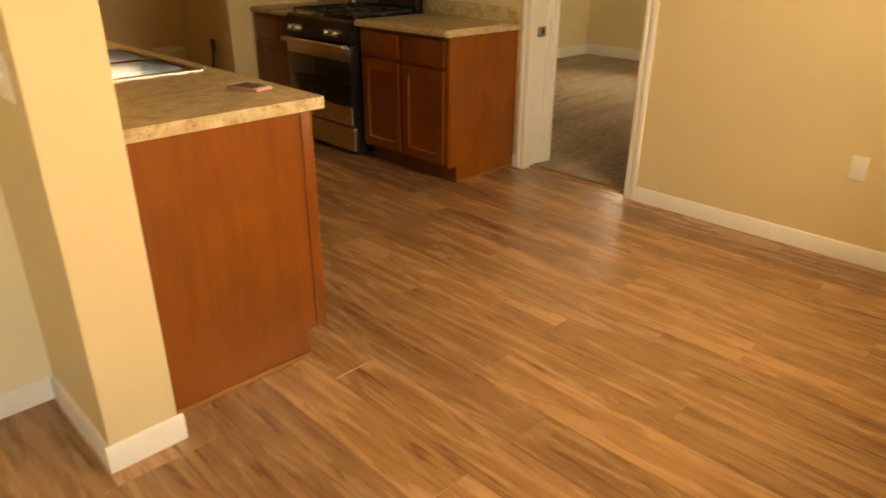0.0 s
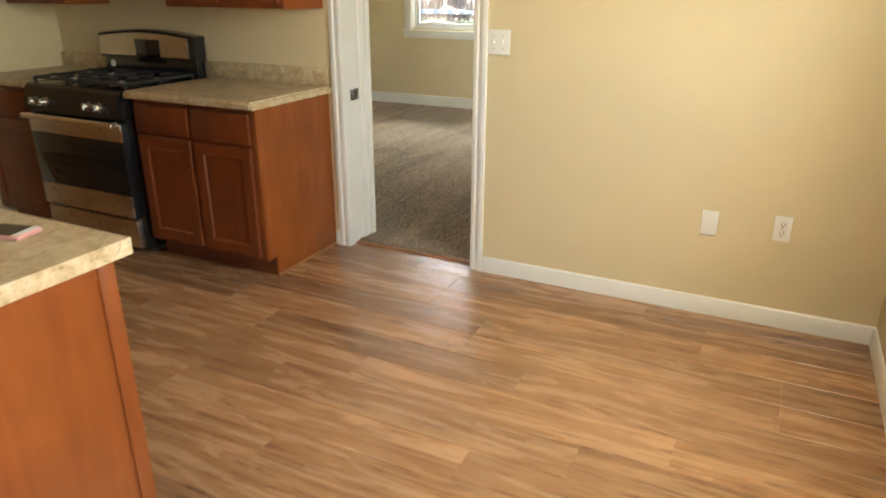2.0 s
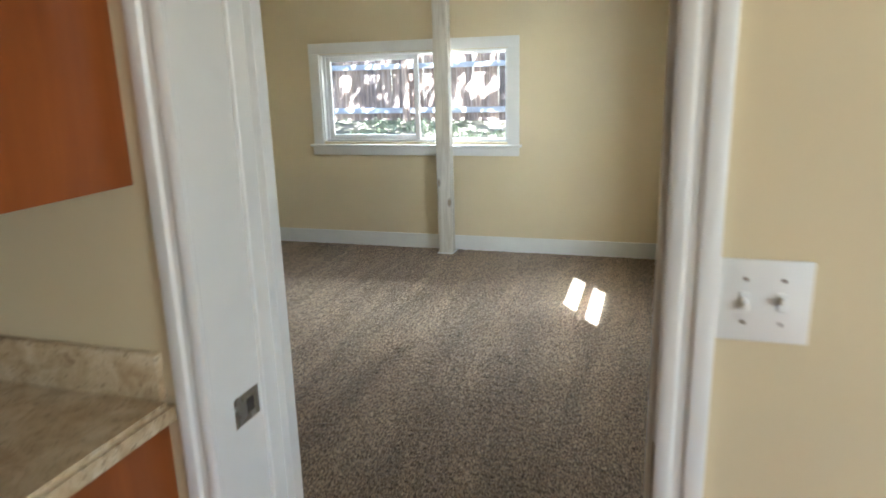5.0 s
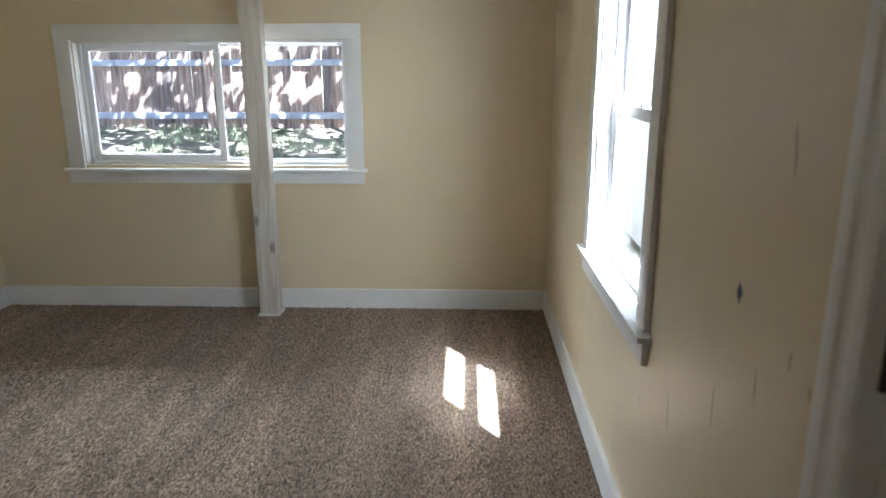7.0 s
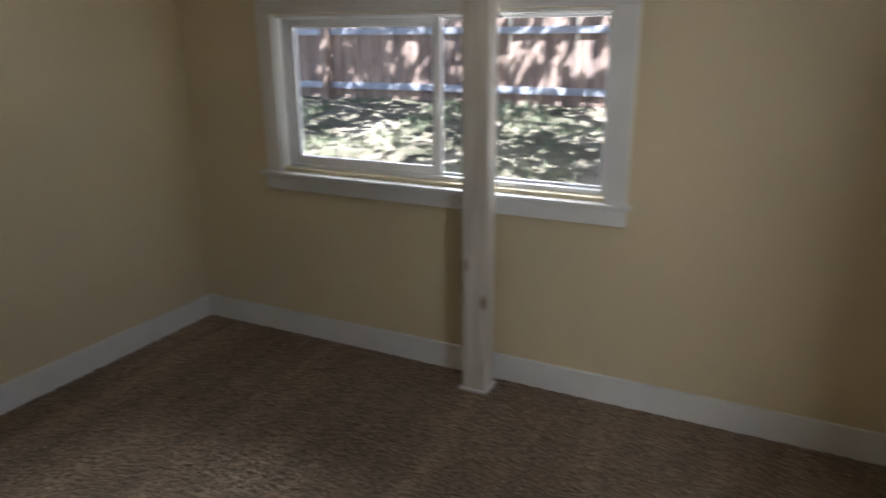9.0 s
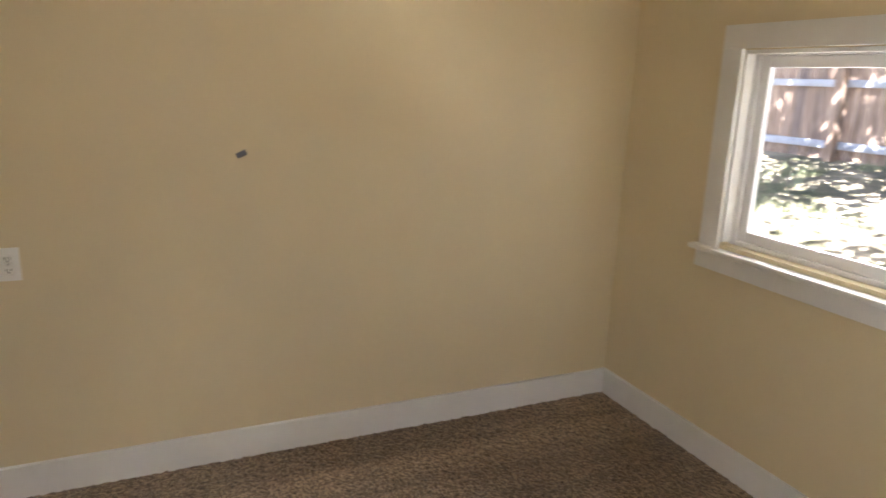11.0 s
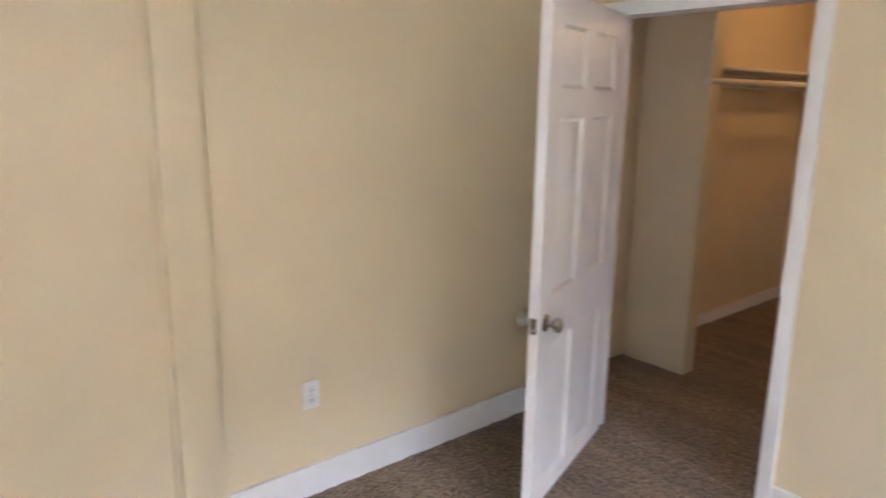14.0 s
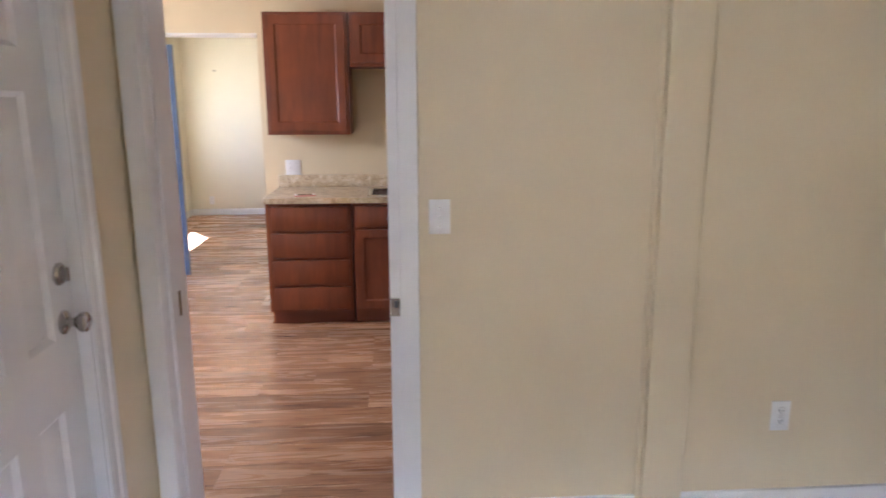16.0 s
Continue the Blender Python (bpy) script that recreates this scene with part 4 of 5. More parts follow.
# plates on walls
def wall_plate(name, at, rz, label, kind_of, gangs=1, group=""):
    """A plate against a wall; built facing -y at its own origin, then turned."""
    ob = thing(name, at, label, "outlet" if "outlet" in name or "cover" in name else "switch", group, rz=rz or 360.0)
    w = 0.070 + 0.046 * (gangs - 1)
    part("plate", rb(-w / 2, w / 2, -0.006, 0.0, -0.057, 0.057, 0.003), "plastic", ob)
    for g in range(gangs):
        x = (g - (gangs - 1) / 2) * 0.046
        if kind_of == "outlet":
            for s in (-1, 1):
                r = part("receptacle", rb(x - 0.017, x + 0.017, -0.0085, -0.005, s * 0.0195 - 0.0145, s * 0.0195 + 0.0145, 0.005, 3), "plastic", ob)
                for k in (-1, 1):
                    part("slot", rb(x + k * 0.0065 - 0.0014, x + k * 0.0065 + 0.0014, -0.0088, -0.008, s * 0.0195 - 0.003, s * 0.0195 + 0.007, 0), "slot", r)
                part("ground_hole", rb(x - 0.0025, x + 0.0025, -0.0088, -0.008, s * 0.0195 - 0.010, s * 0.0195 - 0.005, 0), "slot", r)
        elif kind_of == "toggle":
            part("surround", rb(x - 0.006, x + 0.006, -0.008, -0.005, -0.013, 0.013, 0.001, 1), "plastic", ob)
            bm = rb(x - 0.004, x + 0.004, -0.020, -0.004, -0.004, 0.006, 0.002)
            bmesh.ops.rotate(bm, verts=bm.verts[:], cent=(x, -0.004, 0), matrix=Matrix.Rotation(radians(-18 if g % 2 else 18), 3, "X"))
            part("toggle", bm, "plastic", ob)
        if kind_of != "blank":
            for z in ((0.0,) if kind_of == "outlet" else (-0.030, 0.030)):
                bm = bmesh.new()
                rod(bm, (x, -0.0066, z), (x, -0.0052, z), 0.003, n=10)
                part("screw", bm, "nickel", ob)
    return ob


wall_plate("light_switch", (0.972, -0.001, 1.174), 0, "white double light switch plate beside the doorway", "toggle", 2)
wall_plate("blank_cover", (2.004, -0.001, 0.440), 0, "white blank wall plate above the baseboard", "blank")
wall_plate("outlet", (2.297, -0.001, 0.457), 0, "white duplex outlet on the kitchen wall", "outlet")
wall_plate("outlet", (L + 0.001, 2.022, 0.875), 90, "white duplex outlet with two sockets on bedroom wall", "outlet")
wall_plate("outlet", (-1.288, W + 0.001, 0.428), 180, "white duplex outlet low on the bedroom wall", "outlet")
wall_plate("light_switch", (-0.059, W + 0.001, 1.173), 180, "white single light switch beside the doorway", "toggle")
wall_plate("light_switch", (0.868, PY1 + 0.001, 1.062), 180, "white double switch plate above the counter", "toggle", 2)
wall_plate("light_switch", (0.965, PY0 - 0.001, 1.08), 0, "white double switch plate at the wall end", "toggle", 2)
wall_plate("outlet", (2.70, LS + 0.001, 0.205), 180, "white outlet low on the living room wall", "outlet")
ap = thing("access_panel", (1.30, -0.001, 1.60), "painted metal breaker panel door flush with the wall", "access panel")
part("cover", rb(1.15, 1.49, -0.008, -0.001, 1.528, 1.90, 0.003), "wall", ap)
for x in (1.18, 1.46):
    bm = bmesh.new()
    rod(bm, (x, -0.011, 1.545), (x, -0.007, 1.545), 0.006, n=12)
    part("screw", bm, "wall", ap)


# doors
SIX_X = lambda w: [0.115, w / 2 - 0.05, w / 2 + 0.05, w - 0.115]


def six_panel(w, h, t, cut):
    """A six-panel slab trimmed at the foot by cut."""
    zs = [max(0.03, z - cut) for z in (0.235, 0.80, 0.99, 1.615, 1.715, 1.925)]
    return panelled(w, h, t, SIX_X(w), zs, {(i, j) for i in (1, 3) for j in (1, 3, 5)}, 0.020, 0.011, 0.030, 0.006)


def knob_set(parent, x, z, t, label):
    """Round knobs on both faces of a slab and the latch plate in its edge."""
    for s, y in ((-1, 0.0), (1, t)):
        bm = turned([(0.032, 0), (0.032, 0.004), (0.026, 0.009), (0.013, 0.012), (0.012, 0.030), (0.020, 0.036), (0.027, 0.046), (0.026, 0.058), (0.016, 0.064)], 24)
        bmesh.ops.transform(bm, verts=bm.verts[:], matrix=Matrix.Translation((x, y, z)) @ Matrix.Rotation(radians(90 if s < 0 else -90), 4, "X"))
        part("door_handle", bm, "nickel", parent, label)


closet_angle = 19.5
cd = thing("door_1", (L + 0.002, CL_Y0 + 0.009, 0.030), "white six-panel closet door standing open", "door", rz=closet_angle, kind="structure")
CDW, CDH = 0.798, CL_H - 0.022
part("slab", six_panel(CDW, CDH, 0.035, 0.165), "door", cd)
knob_set(cd, CDW - 0.062, 0.735, 0.035, "satin nickel round knob")
part("latch_plate", rb(CDW - 0.0005, CDW + 0.0012, 0.005, 0.030, 0.706, 0.764, 0), "nickel", cd)
for z in (0.2, 0.9, 1.6):
    bm = bmesh.new()
    rod(bm, (-0.003, -0.004, z - 0.045), (-0.003, -0.004, z + 0.045), 0.006, n=10)
    part("hinge", bm, "nickel", cd)

bd = thing("door_2", (R + 0.035, XY1 - 0.004, 0.012), "closed white six-panel back door with deadbolt", "door", rz=-90.0, kind="structure")
BDW = XY1 - XY0 - 0.008
part("slab", six_panel(BDW, XH - 0.02, 0.042, 0.06), "door", bd)
knob_set(bd, BDW - 0.062, 0.965, 0.042, "satin nickel round knob")
bm = turned([(0.030, 0), (0.030, 0.006), (0.024, 0.012), (0.010, 0.013)], 24)
bx(bm, -0.005, 0.005, -0.018, 0.018, 0.012, 0.026)
bmesh.ops.transform(bm, verts=bm.verts[:], matrix=Matrix.Translation((BDW - 0.062, 0, 1.095)) @ Matrix.Rotation(radians(90), 4, "X"))
part("deadbolt", bm, "nickel", bd, "satin nickel deadbolt turn")
for z in (0.25, 1.115, 1.8):
    bm = bmesh.new()
    rod(bm, (-0.006, -0.010, z - 0.05), (-0.006, -0.010, z + 0.05), 0.007, n=10)
    bx(bm, -0.004, 0.028, -0.004, -0.001, z - 0.05, z + 0.05)
    part("hinge", bm, "slot", bd, "dark bronze hinge")

fd = thing("door_3", (LE - 0.01, FY0 + 0.005, 0.012), "blue painted front door standing open", "door", rz=179.0, kind="structure")
part("slab", six_panel(0.985, 2.02, 0.044, 0.0), "blue", fd)
knob_set(fd, 0.985 - 0.065, 0.905, 0.044, "satin nickel round knob")
for y in (0.0, 0.044):
    bm = turned([(0.030, 0), (0.030, 0.008), (0.022, 0.014)], 24)
    bmesh.ops.transform(bm, verts=bm.verts[:], matrix=Matrix.Translation((0.985 - 0.065, y, 1.105)) @ Matrix.Rotation(radians(90 if y == 0 else -90), 4, "X"))
    part("deadbolt", bm, "nickel", fd)
sp = thing("strike_plate", (DOOR_X0 + 0.001, 0.11, 0.86), "satin nickel strike plate on the door jamb", "strike plate")
part("plate", rb(DOOR_X0, DOOR_X0 + 0.002, 0.058, 0.140, 0.829, 0.889, 0.0008, 1), "nickel", sp)
part("lip", rb(DOOR_X0 - 0.016, DOOR_X0 + 0.017, W + 0.006, W + 0.0075, 0.838, 0.900, 0.0005, 1), "nickel", sp)
part("lip_hole", rb(DOOR_X0 - 0.009, DOOR_X0 + 0.005, W + 0.007, W + 0.0082, 0.868, 0.892, 0), "slot", sp)
part("latch_hole", rb(DOOR_X0 + 0.0015, DOOR_X0 + 0.003, 0.096, 0.120, 0.845, 0.873, 0), "slot", sp)
hp = thing("hinge_mortise", (DOOR_X1 - 0.001, 0.08, 0.85), "bare brown hinge mortise cut in the white jamb", "hinge")
part("bare_wood", rb(DOOR_X1 - 0.002, DOOR_X1, 0.068, 0.092, 0.805, 0.895, 0.0005, 1), "crack", hp)

# bedroom
bm = bmesh.new()
bx(bm, -0.059, 0.059, -0.05, 0.05, 0.0, HB - 0.002)
for v in bm.verts:
    v.co.x -= 0.002 * v.co.z
bmesh.ops.bevel(bm, geom=[e for e in bm.edges if abs((e.verts[0].co - e.verts[1].co).z) > 1], offset=0.006, segments=2, affect="EDGES")
bmesh.ops.translate(bm, verts=bm.verts[:], vec=(-0.808, 4.40, 0.0))
single("support_post", bm, "post", "whitewashed square wooden post standing before the window wall", "post")
bm = rb(-0.876, -0.740, 4.337, 4.463, -0.002, 0.022, 0.003)
single("post_pad", bm, "trim", "thin white painted pad under the wooden post", "pad")


def mark(name, mat, boxes, label):
    for b in boxes:
        single(name, rb(*b, 0), mat, label, "wall mark")


dm = bmesh.new()
dv = [dm.verts.new(p) for p in ((R - 0.0015, 1.603, 1.097), (R - 0.0015, 1.615, 1.078), (R - 0.0015, 1.603, 1.056), (R - 0.0015, 1.591, 1.078))]
dm.faces.new(dv)
r = bmesh.ops.extrude_face_region(dm, geom=dm.faces[:])
bmesh.ops.translate(dm, verts=[v for v in r["geom"] if isinstance(v, bmesh.types.BMVert)], vec=(0.001, 0, 0))
single("tape_mark", dm, "tape", "small dark blue diamond of tape on the wall", "tape")
bm = rb(-0.019, 0.019, -0.001, 0.001, -0.010, 0.010, 0)
bmesh.ops.transform(bm, verts=bm.verts[:], matrix=Matrix.Translation((L + 0.0015, 2.786, 1.231)) @ Matrix.Rotation(radians(90), 4, "Z") @ Matrix.Rotation(radians(-25), 4, "Y"))
single("tape_mark", bm, "scuff", "small grey-blue scrap of tape on the wall", "tape")
mark("wall_mark", "crack", [(2.515, 2.565, LS + 0.0003, LS + 0.0015, 1.970, 1.980)], "short dark scuff high on the living room wall")


# closet
sh = thing("closet_shelf", (-4.4, 0.3, 1.70), "long pale closet shelf above a hanging rod", "shelf")
part("board", rb(-5.579, -3.622, 0.086, 0.42, 1.712, 1.730, 0.002), "trim", sh)
part("cleat", rb(-5.579, -3.622, 0.086, 0.105, 1.62, 1.711, 0.001, 1), "trim", sh)
bm = bmesh.new()
rod(bm, (-5.579, 0.49, 1.645), (-3.500, 0.49, 1.645), 0.017)
part("hanging_rod", bm, "trim", sh, "pale round hanging rod")

# utility room
bk = thing("bucket", (-4.12, -0.46, 0.0), "white plastic bucket with ribbed rim and dark label", "bucket", rz=360.0)
part("tub", turned([(0.118, 0.0), (0.124, 0.012), (0.140, 0.27), (0.150, 0.272), (0.151, 0.29), (0.143, 0.294), (0.145, 0.325), (0.155, 0.328), (0.155, 0.345), (0.146, 0.349), (0.148, 0.368), (0.156, 0.370), (0.156, 0.382), (0.143, 0.382), (0.135, 0.30), (0.118, 0.02)], 40), "bucket", bk)
bm = turned([(0.1288, 0.09), (0.1295, 0.0902), (0.1385, 0.22), (0.1375, 0.2202)], 40)
part("paper_label", bm, "label", bk, "dark printed label")
br = thing("paint_brush", (-4.0, -0.03, 0.0), "dark handled brush leaning against the wall", "brush", rz=360.0)
bm = bmesh.new()
rod(bm, (0.0, -0.06, 0.0), (0.0, -0.02, 0.33), 0.012, 0.016)
part("handle", bm, "slot", br)
bm = rb(-0.035, 0.035, -0.03, -0.004, 0.33, 0.45, 0.006)
part("head", bm, "slot", br)
jb = thing("junction_box", (-3.55, -0.001, 0.10), "grey electrical box with a cable at the wall foot", "electrical box")
part("box", rb(-3.62, -3.48, -0.09, -0.002, 0.0, 0.15, 0.006), "nickel", jb)
part("cover", rb(-3.475, -3.465, -0.085, -0.006, 0.008, 0.142, 0.003), "slot", jb)
bm = bmesh.new()
pts = [(-3.60, -0.05, 0.15), (-3.66, -0.07, 0.18), (-3.68, -0.06, 0.24), (-3.62, -0.03, 0.30), (-3.55, -0.012, 0.33)]
for p, q in zip(pts, pts[1:]):
    rod(bm, p, q, 0.008, n=10)
part("cable", bm, "iron", jb, "curled dark cable")

# cracks in the plaster below the side window
rnd = random.Random(4)
for y, z, ln in ((1.462, 1.40, 0.07), (1.955, 0.70, 0.077), (1.672, 0.86, 0.075), (1.497, 0.973, 0.055), (1.384, 1.053, 0.03), (2.21, 0.565, 0.03), (1.324, 1.025, 0.02)):
    bm = bmesh.new()
    p, left = Vector((R - 0.0007, y, z)), None
    for k in range(8):
        hw = 0.0016 * math.sin(math.pi * (k + 0.4) / 7.8)
        a, b = bm.verts.new(p + Vector((0, -hw * 1.5, 0))), bm.verts.new(p + Vector((0, hw, 0)))
        if left:
            bm.faces.new((left[0], left[1], b, a))
        left = (a, b)
        p = p + Vector((0, rnd.uniform(-0.0035, 0.003), -ln * 1.3 / 7))
    single("plaster_crack", bm, "crack", "fine vertical crack in the painted plaster", "crack", "cracks in the bedroom wall")


# outdoors: sloping yard, fence, brick neighbour, tree
def yard_height(x, y):
    rise = 0.0 if y < 4.6 else min((y - 4.6) * 0.145, 0.85)
    side = -0.30 if x > 1.0 and y < 5.3 else 0.0
    return -0.06 + rise * (1.0 if x < 1.2 else 0.35) + side * 0.5 + 0.035 * noise.noise((x * 0.9, y * 0.9, 0.0))


def ground():
    xs = [-400, -120, -40] + [-14 + 0.4 * i for i in range(71)] + [30, 60, 150, 400]
    ys = [-400, -120, -40, -12, -8] + [4.52 + 0.25 * i for i in range(36)] + [16, 25, 60, 150, 400]
    bm = bmesh.new()
    g = []
    for y in ys:
        row = []
        for x in xs:
            near = abs(x) < 20 and 4 < y < 15
            z = yard_height(x, y) if near else (0.75 if y > 14 else -0.25)
            if y < 4.6 and x < LE + 0.3:
                z = -0.24
            row.append(bm.verts.new((x, y, z)))
        g.append(row)
    for j in range(len(ys) - 1):
        for i in range(len(xs) - 1):
            bm.faces.new((g[j][i], g[j][i + 1], g[j + 1][i + 1], g[j + 1][i]))
    struct("ground", bm, "soil", "dry yard soil with dead leaves", "ground")


ground()


def fence():
    y = 10.05
    ob = thing("fence", (-2.2, y, 0.6), "weathered brown cedar board fence across the yard", "fence")
    rnd = random.Random(7)
    for z0, z1 in ((0.855, 0.945), (1.575, 1.66)):
        for i in range(6):
            x = -9.36 + 2.44 * i
            part("rail", rb(x, x + 2.43, y - 0.045, y - 0.006, z0, z1, 0.004), "greywood", ob, "grey weathered rail")
    for i in range(6):
        x = -8.035 + 2.44 * i
        part("post", rb(x - 0.05, x + 0.05, y - 0.14, y - 0.046, 0.35, 2.45, 0.006), "cedar", ob)
    shapes = []
    for k in range(6):
        h = 1.86 + rnd.uniform(-0.03, 0.03)
        bm = bmesh.new()
        v = bx(bm, 0.0, 0.1395 + rnd.uniform(-0.001, 0.001), 0.0, 0.018, 0.0, h)
        bmesh.ops.bevel(bm, geom=[e for e in bm.edges if abs((e.verts[0].co - e.verts[1].co).z) > 1], offset=0.004, segments=1, affect="EDGES")
        me = bpy.data.meshes.new("picket")
        bm.to_mesh(me)
        bm.free()
        me.materials.append(M["cedar"])
        shapes.append(me)
    for i in range(96):
        x = -9.5 + 0.141 * i
        p = new("picket", rnd.choice(shapes))
        p.parent = ob
        p.location = Vector((x, y + rnd.uniform(0, 0.006), 0.60 + rnd.uniform(-0.03, 0.02) - 0.012 * (i % 3))) - BASE[ob]
        p.rotation_euler = (0, radians(rnd.uniform(-0.5, 0.5)), 0)


fence()


def brick_house():
    y = 5.2
    x0, x1 = 1.90, 5.4
    ob = thing("neighbour_house", (3.6, y, -0.3), "white painted brick house corner with rough stone quoins", "house")
    part("wall", rb(x0, x1, y, y + 3.2, -0.3, 3.0, 0), "mortar", ob)
    part("roof", rb(x0 - 0.35, x1 + 0.3, y - 0.35, y + 3.5, 3.0, 3.15, 0.01), "roof", ob)
    bm = bmesh.new()
    bx(bm, 0.0, 0.205, -0.010, 0.004, 0.0, 0.068)
    bmesh.ops.bevel(bm, geom=bm.edges[:], offset=0.004, segments=1, affect="EDGES")
    me = bpy.data.meshes.new("brick")
    bm.to_mesh(me)
    bm.free()
    me.materials.append(M["brick"])
    rnd = random.Random(3)
    for j in range(30):
        for i in range(9):
            b = new("brick", me)
            b.parent = ob
            b.location = Vector((x0 + 0.16 + 0.216 * i - (0.108 if j % 2 else 0.0), y - 0.001 - rnd.uniform(0, 0.003), -0.1 + 0.0795 * j)) - BASE[ob]
    for j in range(14):
        h = 0.19
        w = 0.20 + rnd.uniform(-0.05, 0.06)
        bm = rb(x0 - 0.04, x0 - 0.04 + w, y - 0.035, y + 0.16, -0.28 + j * h, -0.28 + j * h + h - 0.006, 0.018, 3)
        for v in bm.verts:
            v.co += Vector((noise.noise(v.co * 9), noise.noise(v.co * 9 + Vector((5, 0, 0))), noise.noise(v.co * 9 + Vector((0, 7, 0))))) * 0.012
        part("stone", bm, "stone", ob)


brick_house()


def tree(at, h, spread, seed, leaves=70, puff=0.34, size=0.075):
    """A leafy tree, added out of view, that dapples the light on fence, wall and ground."""
    rnd = random.Random(seed)
    ob = thing("tree", at, "unseen leafy tree added to cast dappled shade", "tree", rz=360.0)
    bm = bmesh.new()
    rod(bm, (0, 0, -0.1), (0.1, 0.05, h * 0.55), 0.16, 0.10, 12)
    tips = []
    for k in range(9):
        a = 2 * math.pi * k / 9 + rnd.uniform(-0.3, 0.3)
        p = Vector((0.1, 0.05, h * rnd.uniform(0.4, 0.55)))
        q = p + Vector((math.cos(a) * spread * rnd.uniform(0.5, 0.9), math.sin(a) * spread * rnd.uniform(0.5, 0.9), h * rnd.uniform(0.15, 0.4)))
        rod(bm, p, q, 0.06, 0.02, 8)
        tips += [p.lerp(q, t) for t in (0.5, 0.75, 1.0)]
    part("trunk", bm, "bark", ob)
    verts, faces = [], []
    for tip in tips:
        for k in range(leaves):
            c = tip + Vector((rnd.gauss(0, puff), rnd.gauss(0, puff), rnd.gauss(0, puff * 0.76)))
            m = Euler((rnd.uniform(0, 6), rnd.uniform(0, 6), rnd.uniform(0, 6))).to_matrix()
            s = size * rnd.uniform(0.67, 1.33)
            n = len(verts)
            verts += [c + m @ Vector(p) * s for p in ((-1, 0, 0), (0, -0.5, 0.1), (1, 0, 0), (0, 0.5, 0.1))]
            faces.append((n, n + 1, n + 2, n + 3))
    me = bpy.data.meshes.new("crown")
    me.from_pydata(verts, [], faces)
    me.materials.append(M["leaf"])
    c = new("crown", me)
    c.parent = ob


# unseen trees, positions and leaf counts chosen for the shade they throw
tree((0.2, 7.5, 0.3), 7.2, 4.2, 5, 200, 0.52, 0.13)
tree((-4.2, 6.9, 0.2), 5.4, 2.0, 8)
tree((4.3, 3.3, -0.2), 4.4, 1.5, 12)
tree((-5.0, 11.3, 0.7), 7.8, 4.6, 21, 480, 0.70, 0.15)
tree((-0.6, 11.5, 0.7), 7.4, 3.8, 22, 45, 0.50, 0.14)


def grass_tufts():
    rnd = random.Random(2)
    verts, faces = [], []
    for k in range(5200):
        x, y = rnd.uniform(-7.5, 2.0), 5.2 + 4.8 * math.sqrt(rnd.random())
        if noise.noise((x * 0.8, y * 0.8, 3.0)) < -0.02:
            continue
        z = yard_height(x, y)
        for _ in range(3):
            a, ln = rnd.uniform(0, 6.28), rnd.uniform(0.04, 0.12)
            dx, dy = math.cos(a) * 0.006, math.sin(a) * 0.006
            ox, oy = rnd.uniform(-0.03, 0.03), rnd.uniform(-0.03, 0.03)
            n = len(verts)
            verts += [(x + ox - dx, y + oy - dy, z - 0.01), (x + ox + dx, y + oy + dy, z - 0.01), (x + ox + rnd.uniform(-0.04, 0.04), y + oy + rnd.uniform(-0.04, 0.04), z + ln)]
            faces.append((n, n + 1, n + 2))
    me = bpy.data.meshes.new("grass")
    me.from_pydata(verts, [], faces)
    me.materials.append(M["grass"])
    tagged(new("grass", me), "sparse dry grass over the yard", "grass", "", "stuff")


grass_tufts()


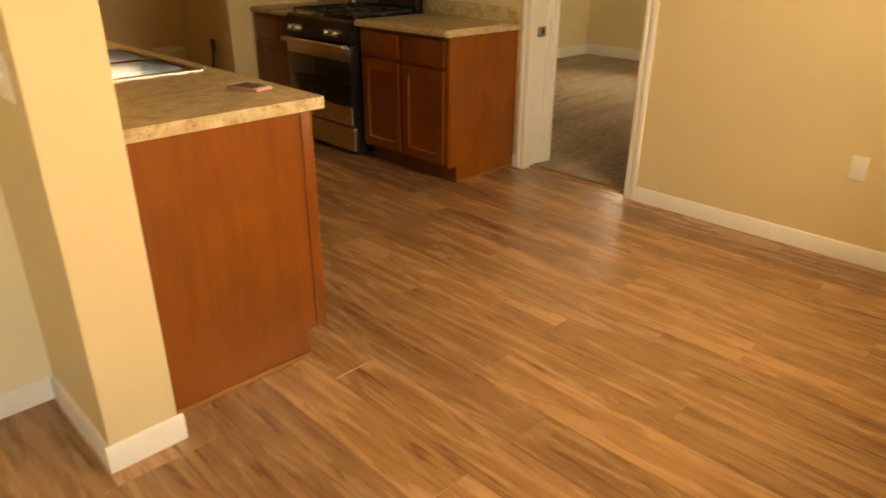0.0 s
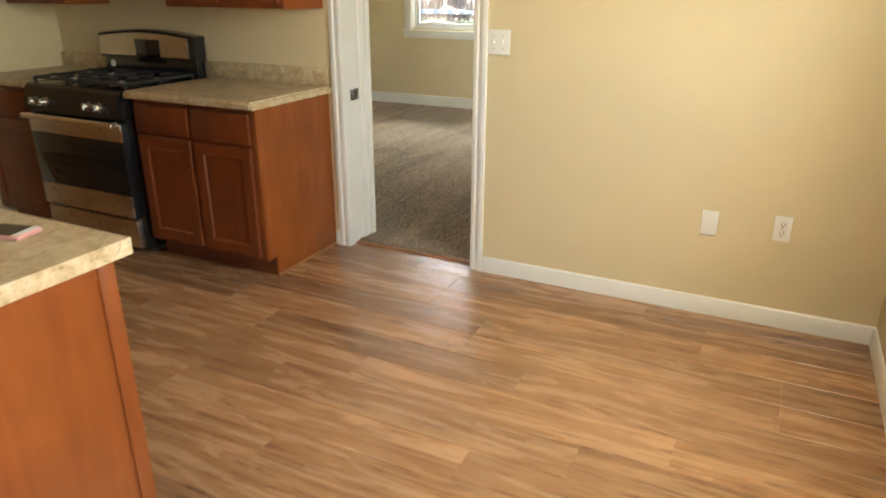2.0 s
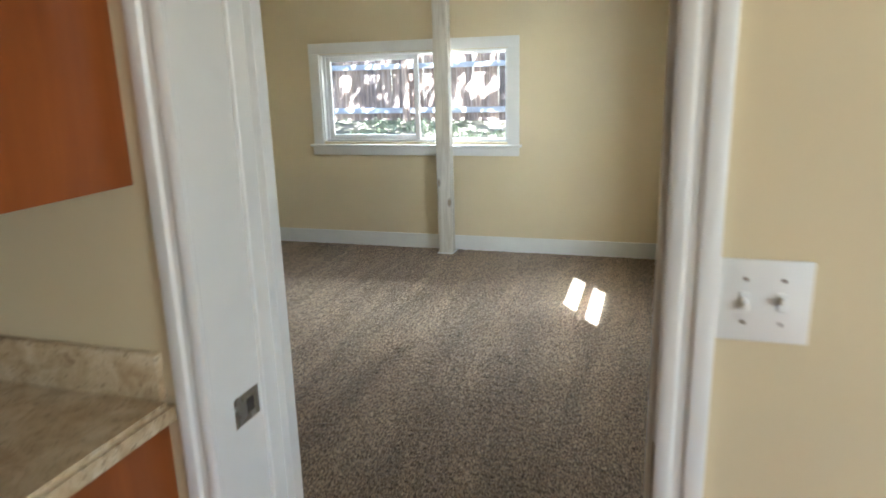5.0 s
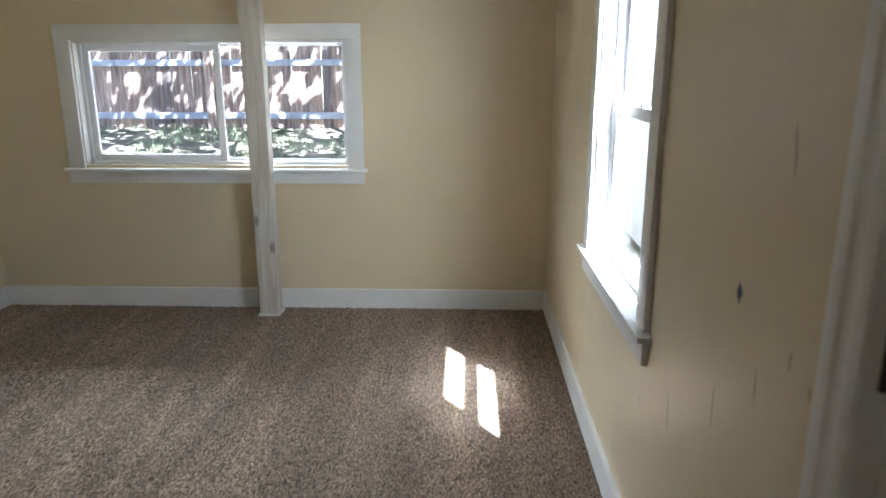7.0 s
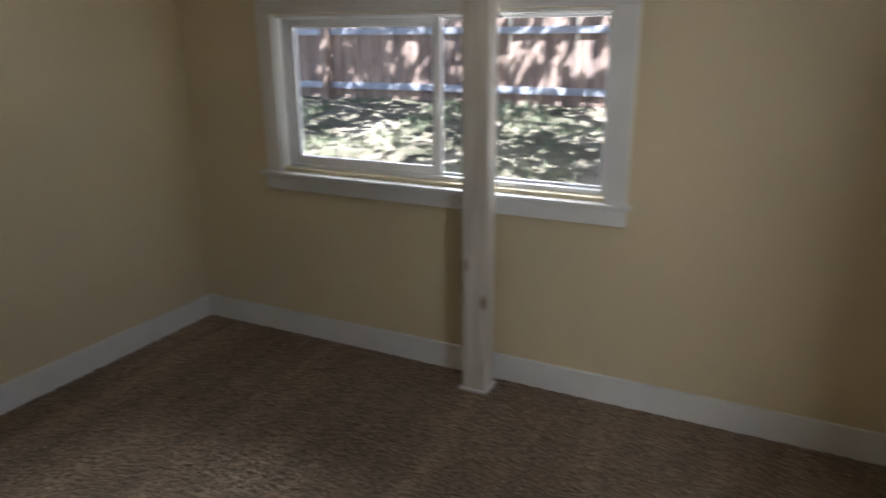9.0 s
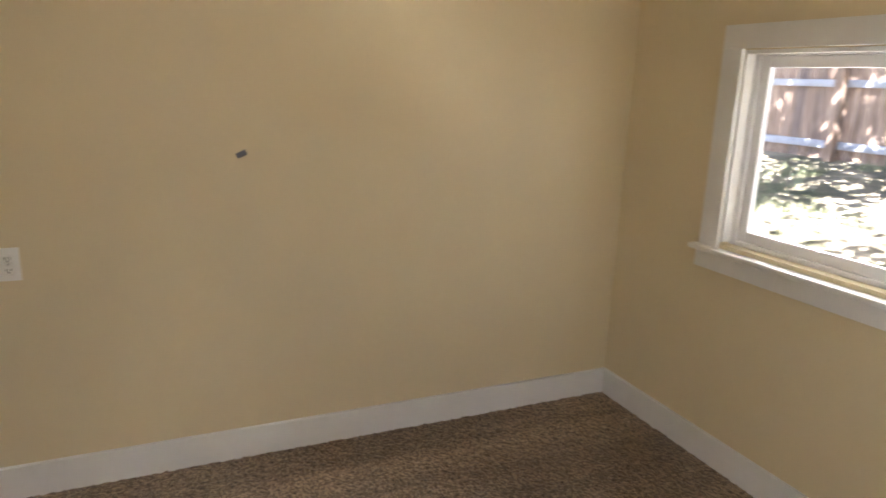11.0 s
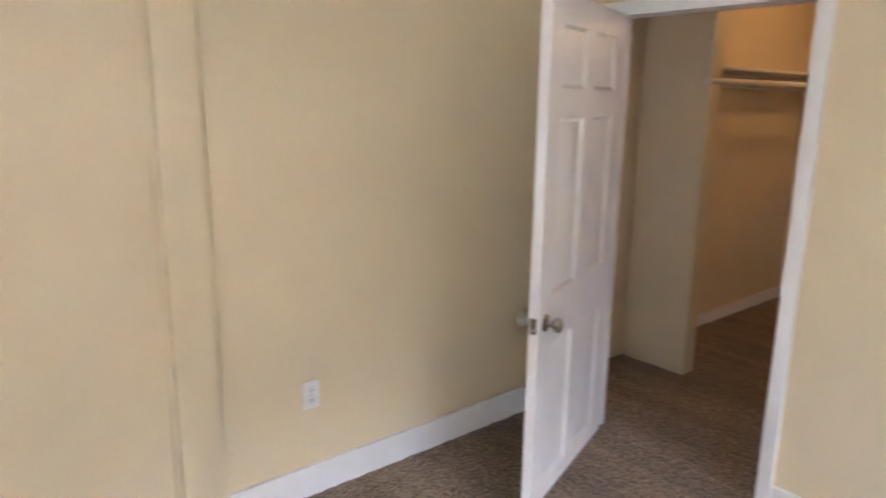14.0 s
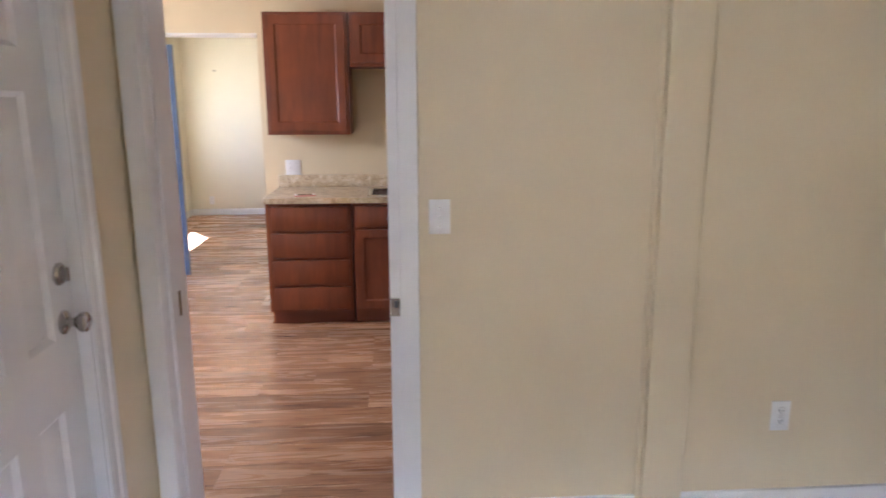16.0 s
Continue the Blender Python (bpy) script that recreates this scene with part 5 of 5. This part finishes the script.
# carpet: a pile of small uneven loops
def carpet(name, x0, x1, y0, y1, step, label):
    nx, ny = int((x1 - x0) / step) + 1, int((y1 - y0) / step) + 1
    rng = np.random.default_rng(11)
    gx, gy = np.meshgrid(np.linspace(x0, x1, nx), np.linspace(y0, y1, ny))
    gz = rng.random((ny, nx)) ** 1.5 * 0.009 + 0.009
    j = step * 0.32
    gx[:, 1:-1] += rng.uniform(-j, j, (ny, nx - 2))
    gy[1:-1, :] += rng.uniform(-j, j, (ny - 2, nx))
    co = np.stack([gx, gy, gz], -1).reshape(-1, 3)
    i = np.arange(ny * nx).reshape(ny, nx)
    quads = np.stack([i[:-1, :-1], i[:-1, 1:], i[1:, 1:], i[1:, :-1]], -1).reshape(-1, 4)
    me = bpy.data.meshes.new(name)
    me.vertices.add(len(co))
    me.vertices.foreach_set("co", co.ravel())
    me.loops.add(quads.size)
    me.loops.foreach_set("vertex_index", quads.ravel())
    me.polygons.add(len(quads))
    me.polygons.foreach_set("loop_start", np.arange(0, quads.size, 4))
    me.update(calc_edges=True)
    me.shade_smooth()
    me.materials.append(M["carpet"])
    return tagged(new(name, me), label, "carpet", "", "structure")


carpet("carpet_bedroom", L - 0.055, R + 0.01, 0.082, D, 0.008, "flecked brown-beige cut pile carpet")
carpet("carpet_closet", -5.58, L - 0.055, 0.085, 1.72, 0.014, "flecked brown-beige closet carpet")


# vinyl planks, laid along x in staggered rows
def planks():
    floor_ob = bpy.data.objects["floor"]
    pw, pl, gap = 0.182, 1.22, 0.0012
    cache = {}

    def shape(length, width):
        key = (round(length, 2), round(width, 3))
        if key not in cache:
            ln, wd = key
            bm = bmesh.new()
            c = 0.0012
            lo = [bm.verts.new(p) for p in ((0, 0, -0.006), (ln, 0, -0.006), (ln, wd, -0.006), (0, wd, -0.006))]
            md = [bm.verts.new((v.co.x, v.co.y, -c)) for v in lo]
            hi = [bm.verts.new(p) for p in ((c, c, 0), (ln - c, c, 0), (ln - c, wd - c, 0), (c, wd - c, 0))]
            for k in range(4):
                n = (k + 1) % 4
                bm.faces.new((lo[k], lo[n], md[n], md[k]))
                bm.faces.new((md[k], md[n], hi[n], hi[k]))
            bm.faces.new(hi)
            me = bpy.data.meshes.new("plank")
            bm.to_mesh(me)
            bm.free()
            me.materials.append(M["plank"])
            cache[key] = me
        return cache[key]

    rnd = random.Random(9)
    y = 0.058
    while y > LS:
        y0 = max(y - pw, LS)
        west, east = (-4.63, KE) if y > -2.25 else (-4.63, LE)
        x = west - rnd.choice((0.0, 0.31, 0.62, 0.9)) - 0.001
        while x < east:
            a, b = max(x, west), min(x + pl, east)
            if b - a > 0.02:
                p = new("plank", shape(b - a - gap, y - y0 - gap))
                p.parent = floor_ob
                p.location = (a, y0, 0.0)
            x += pl
        y -= pw


planks()
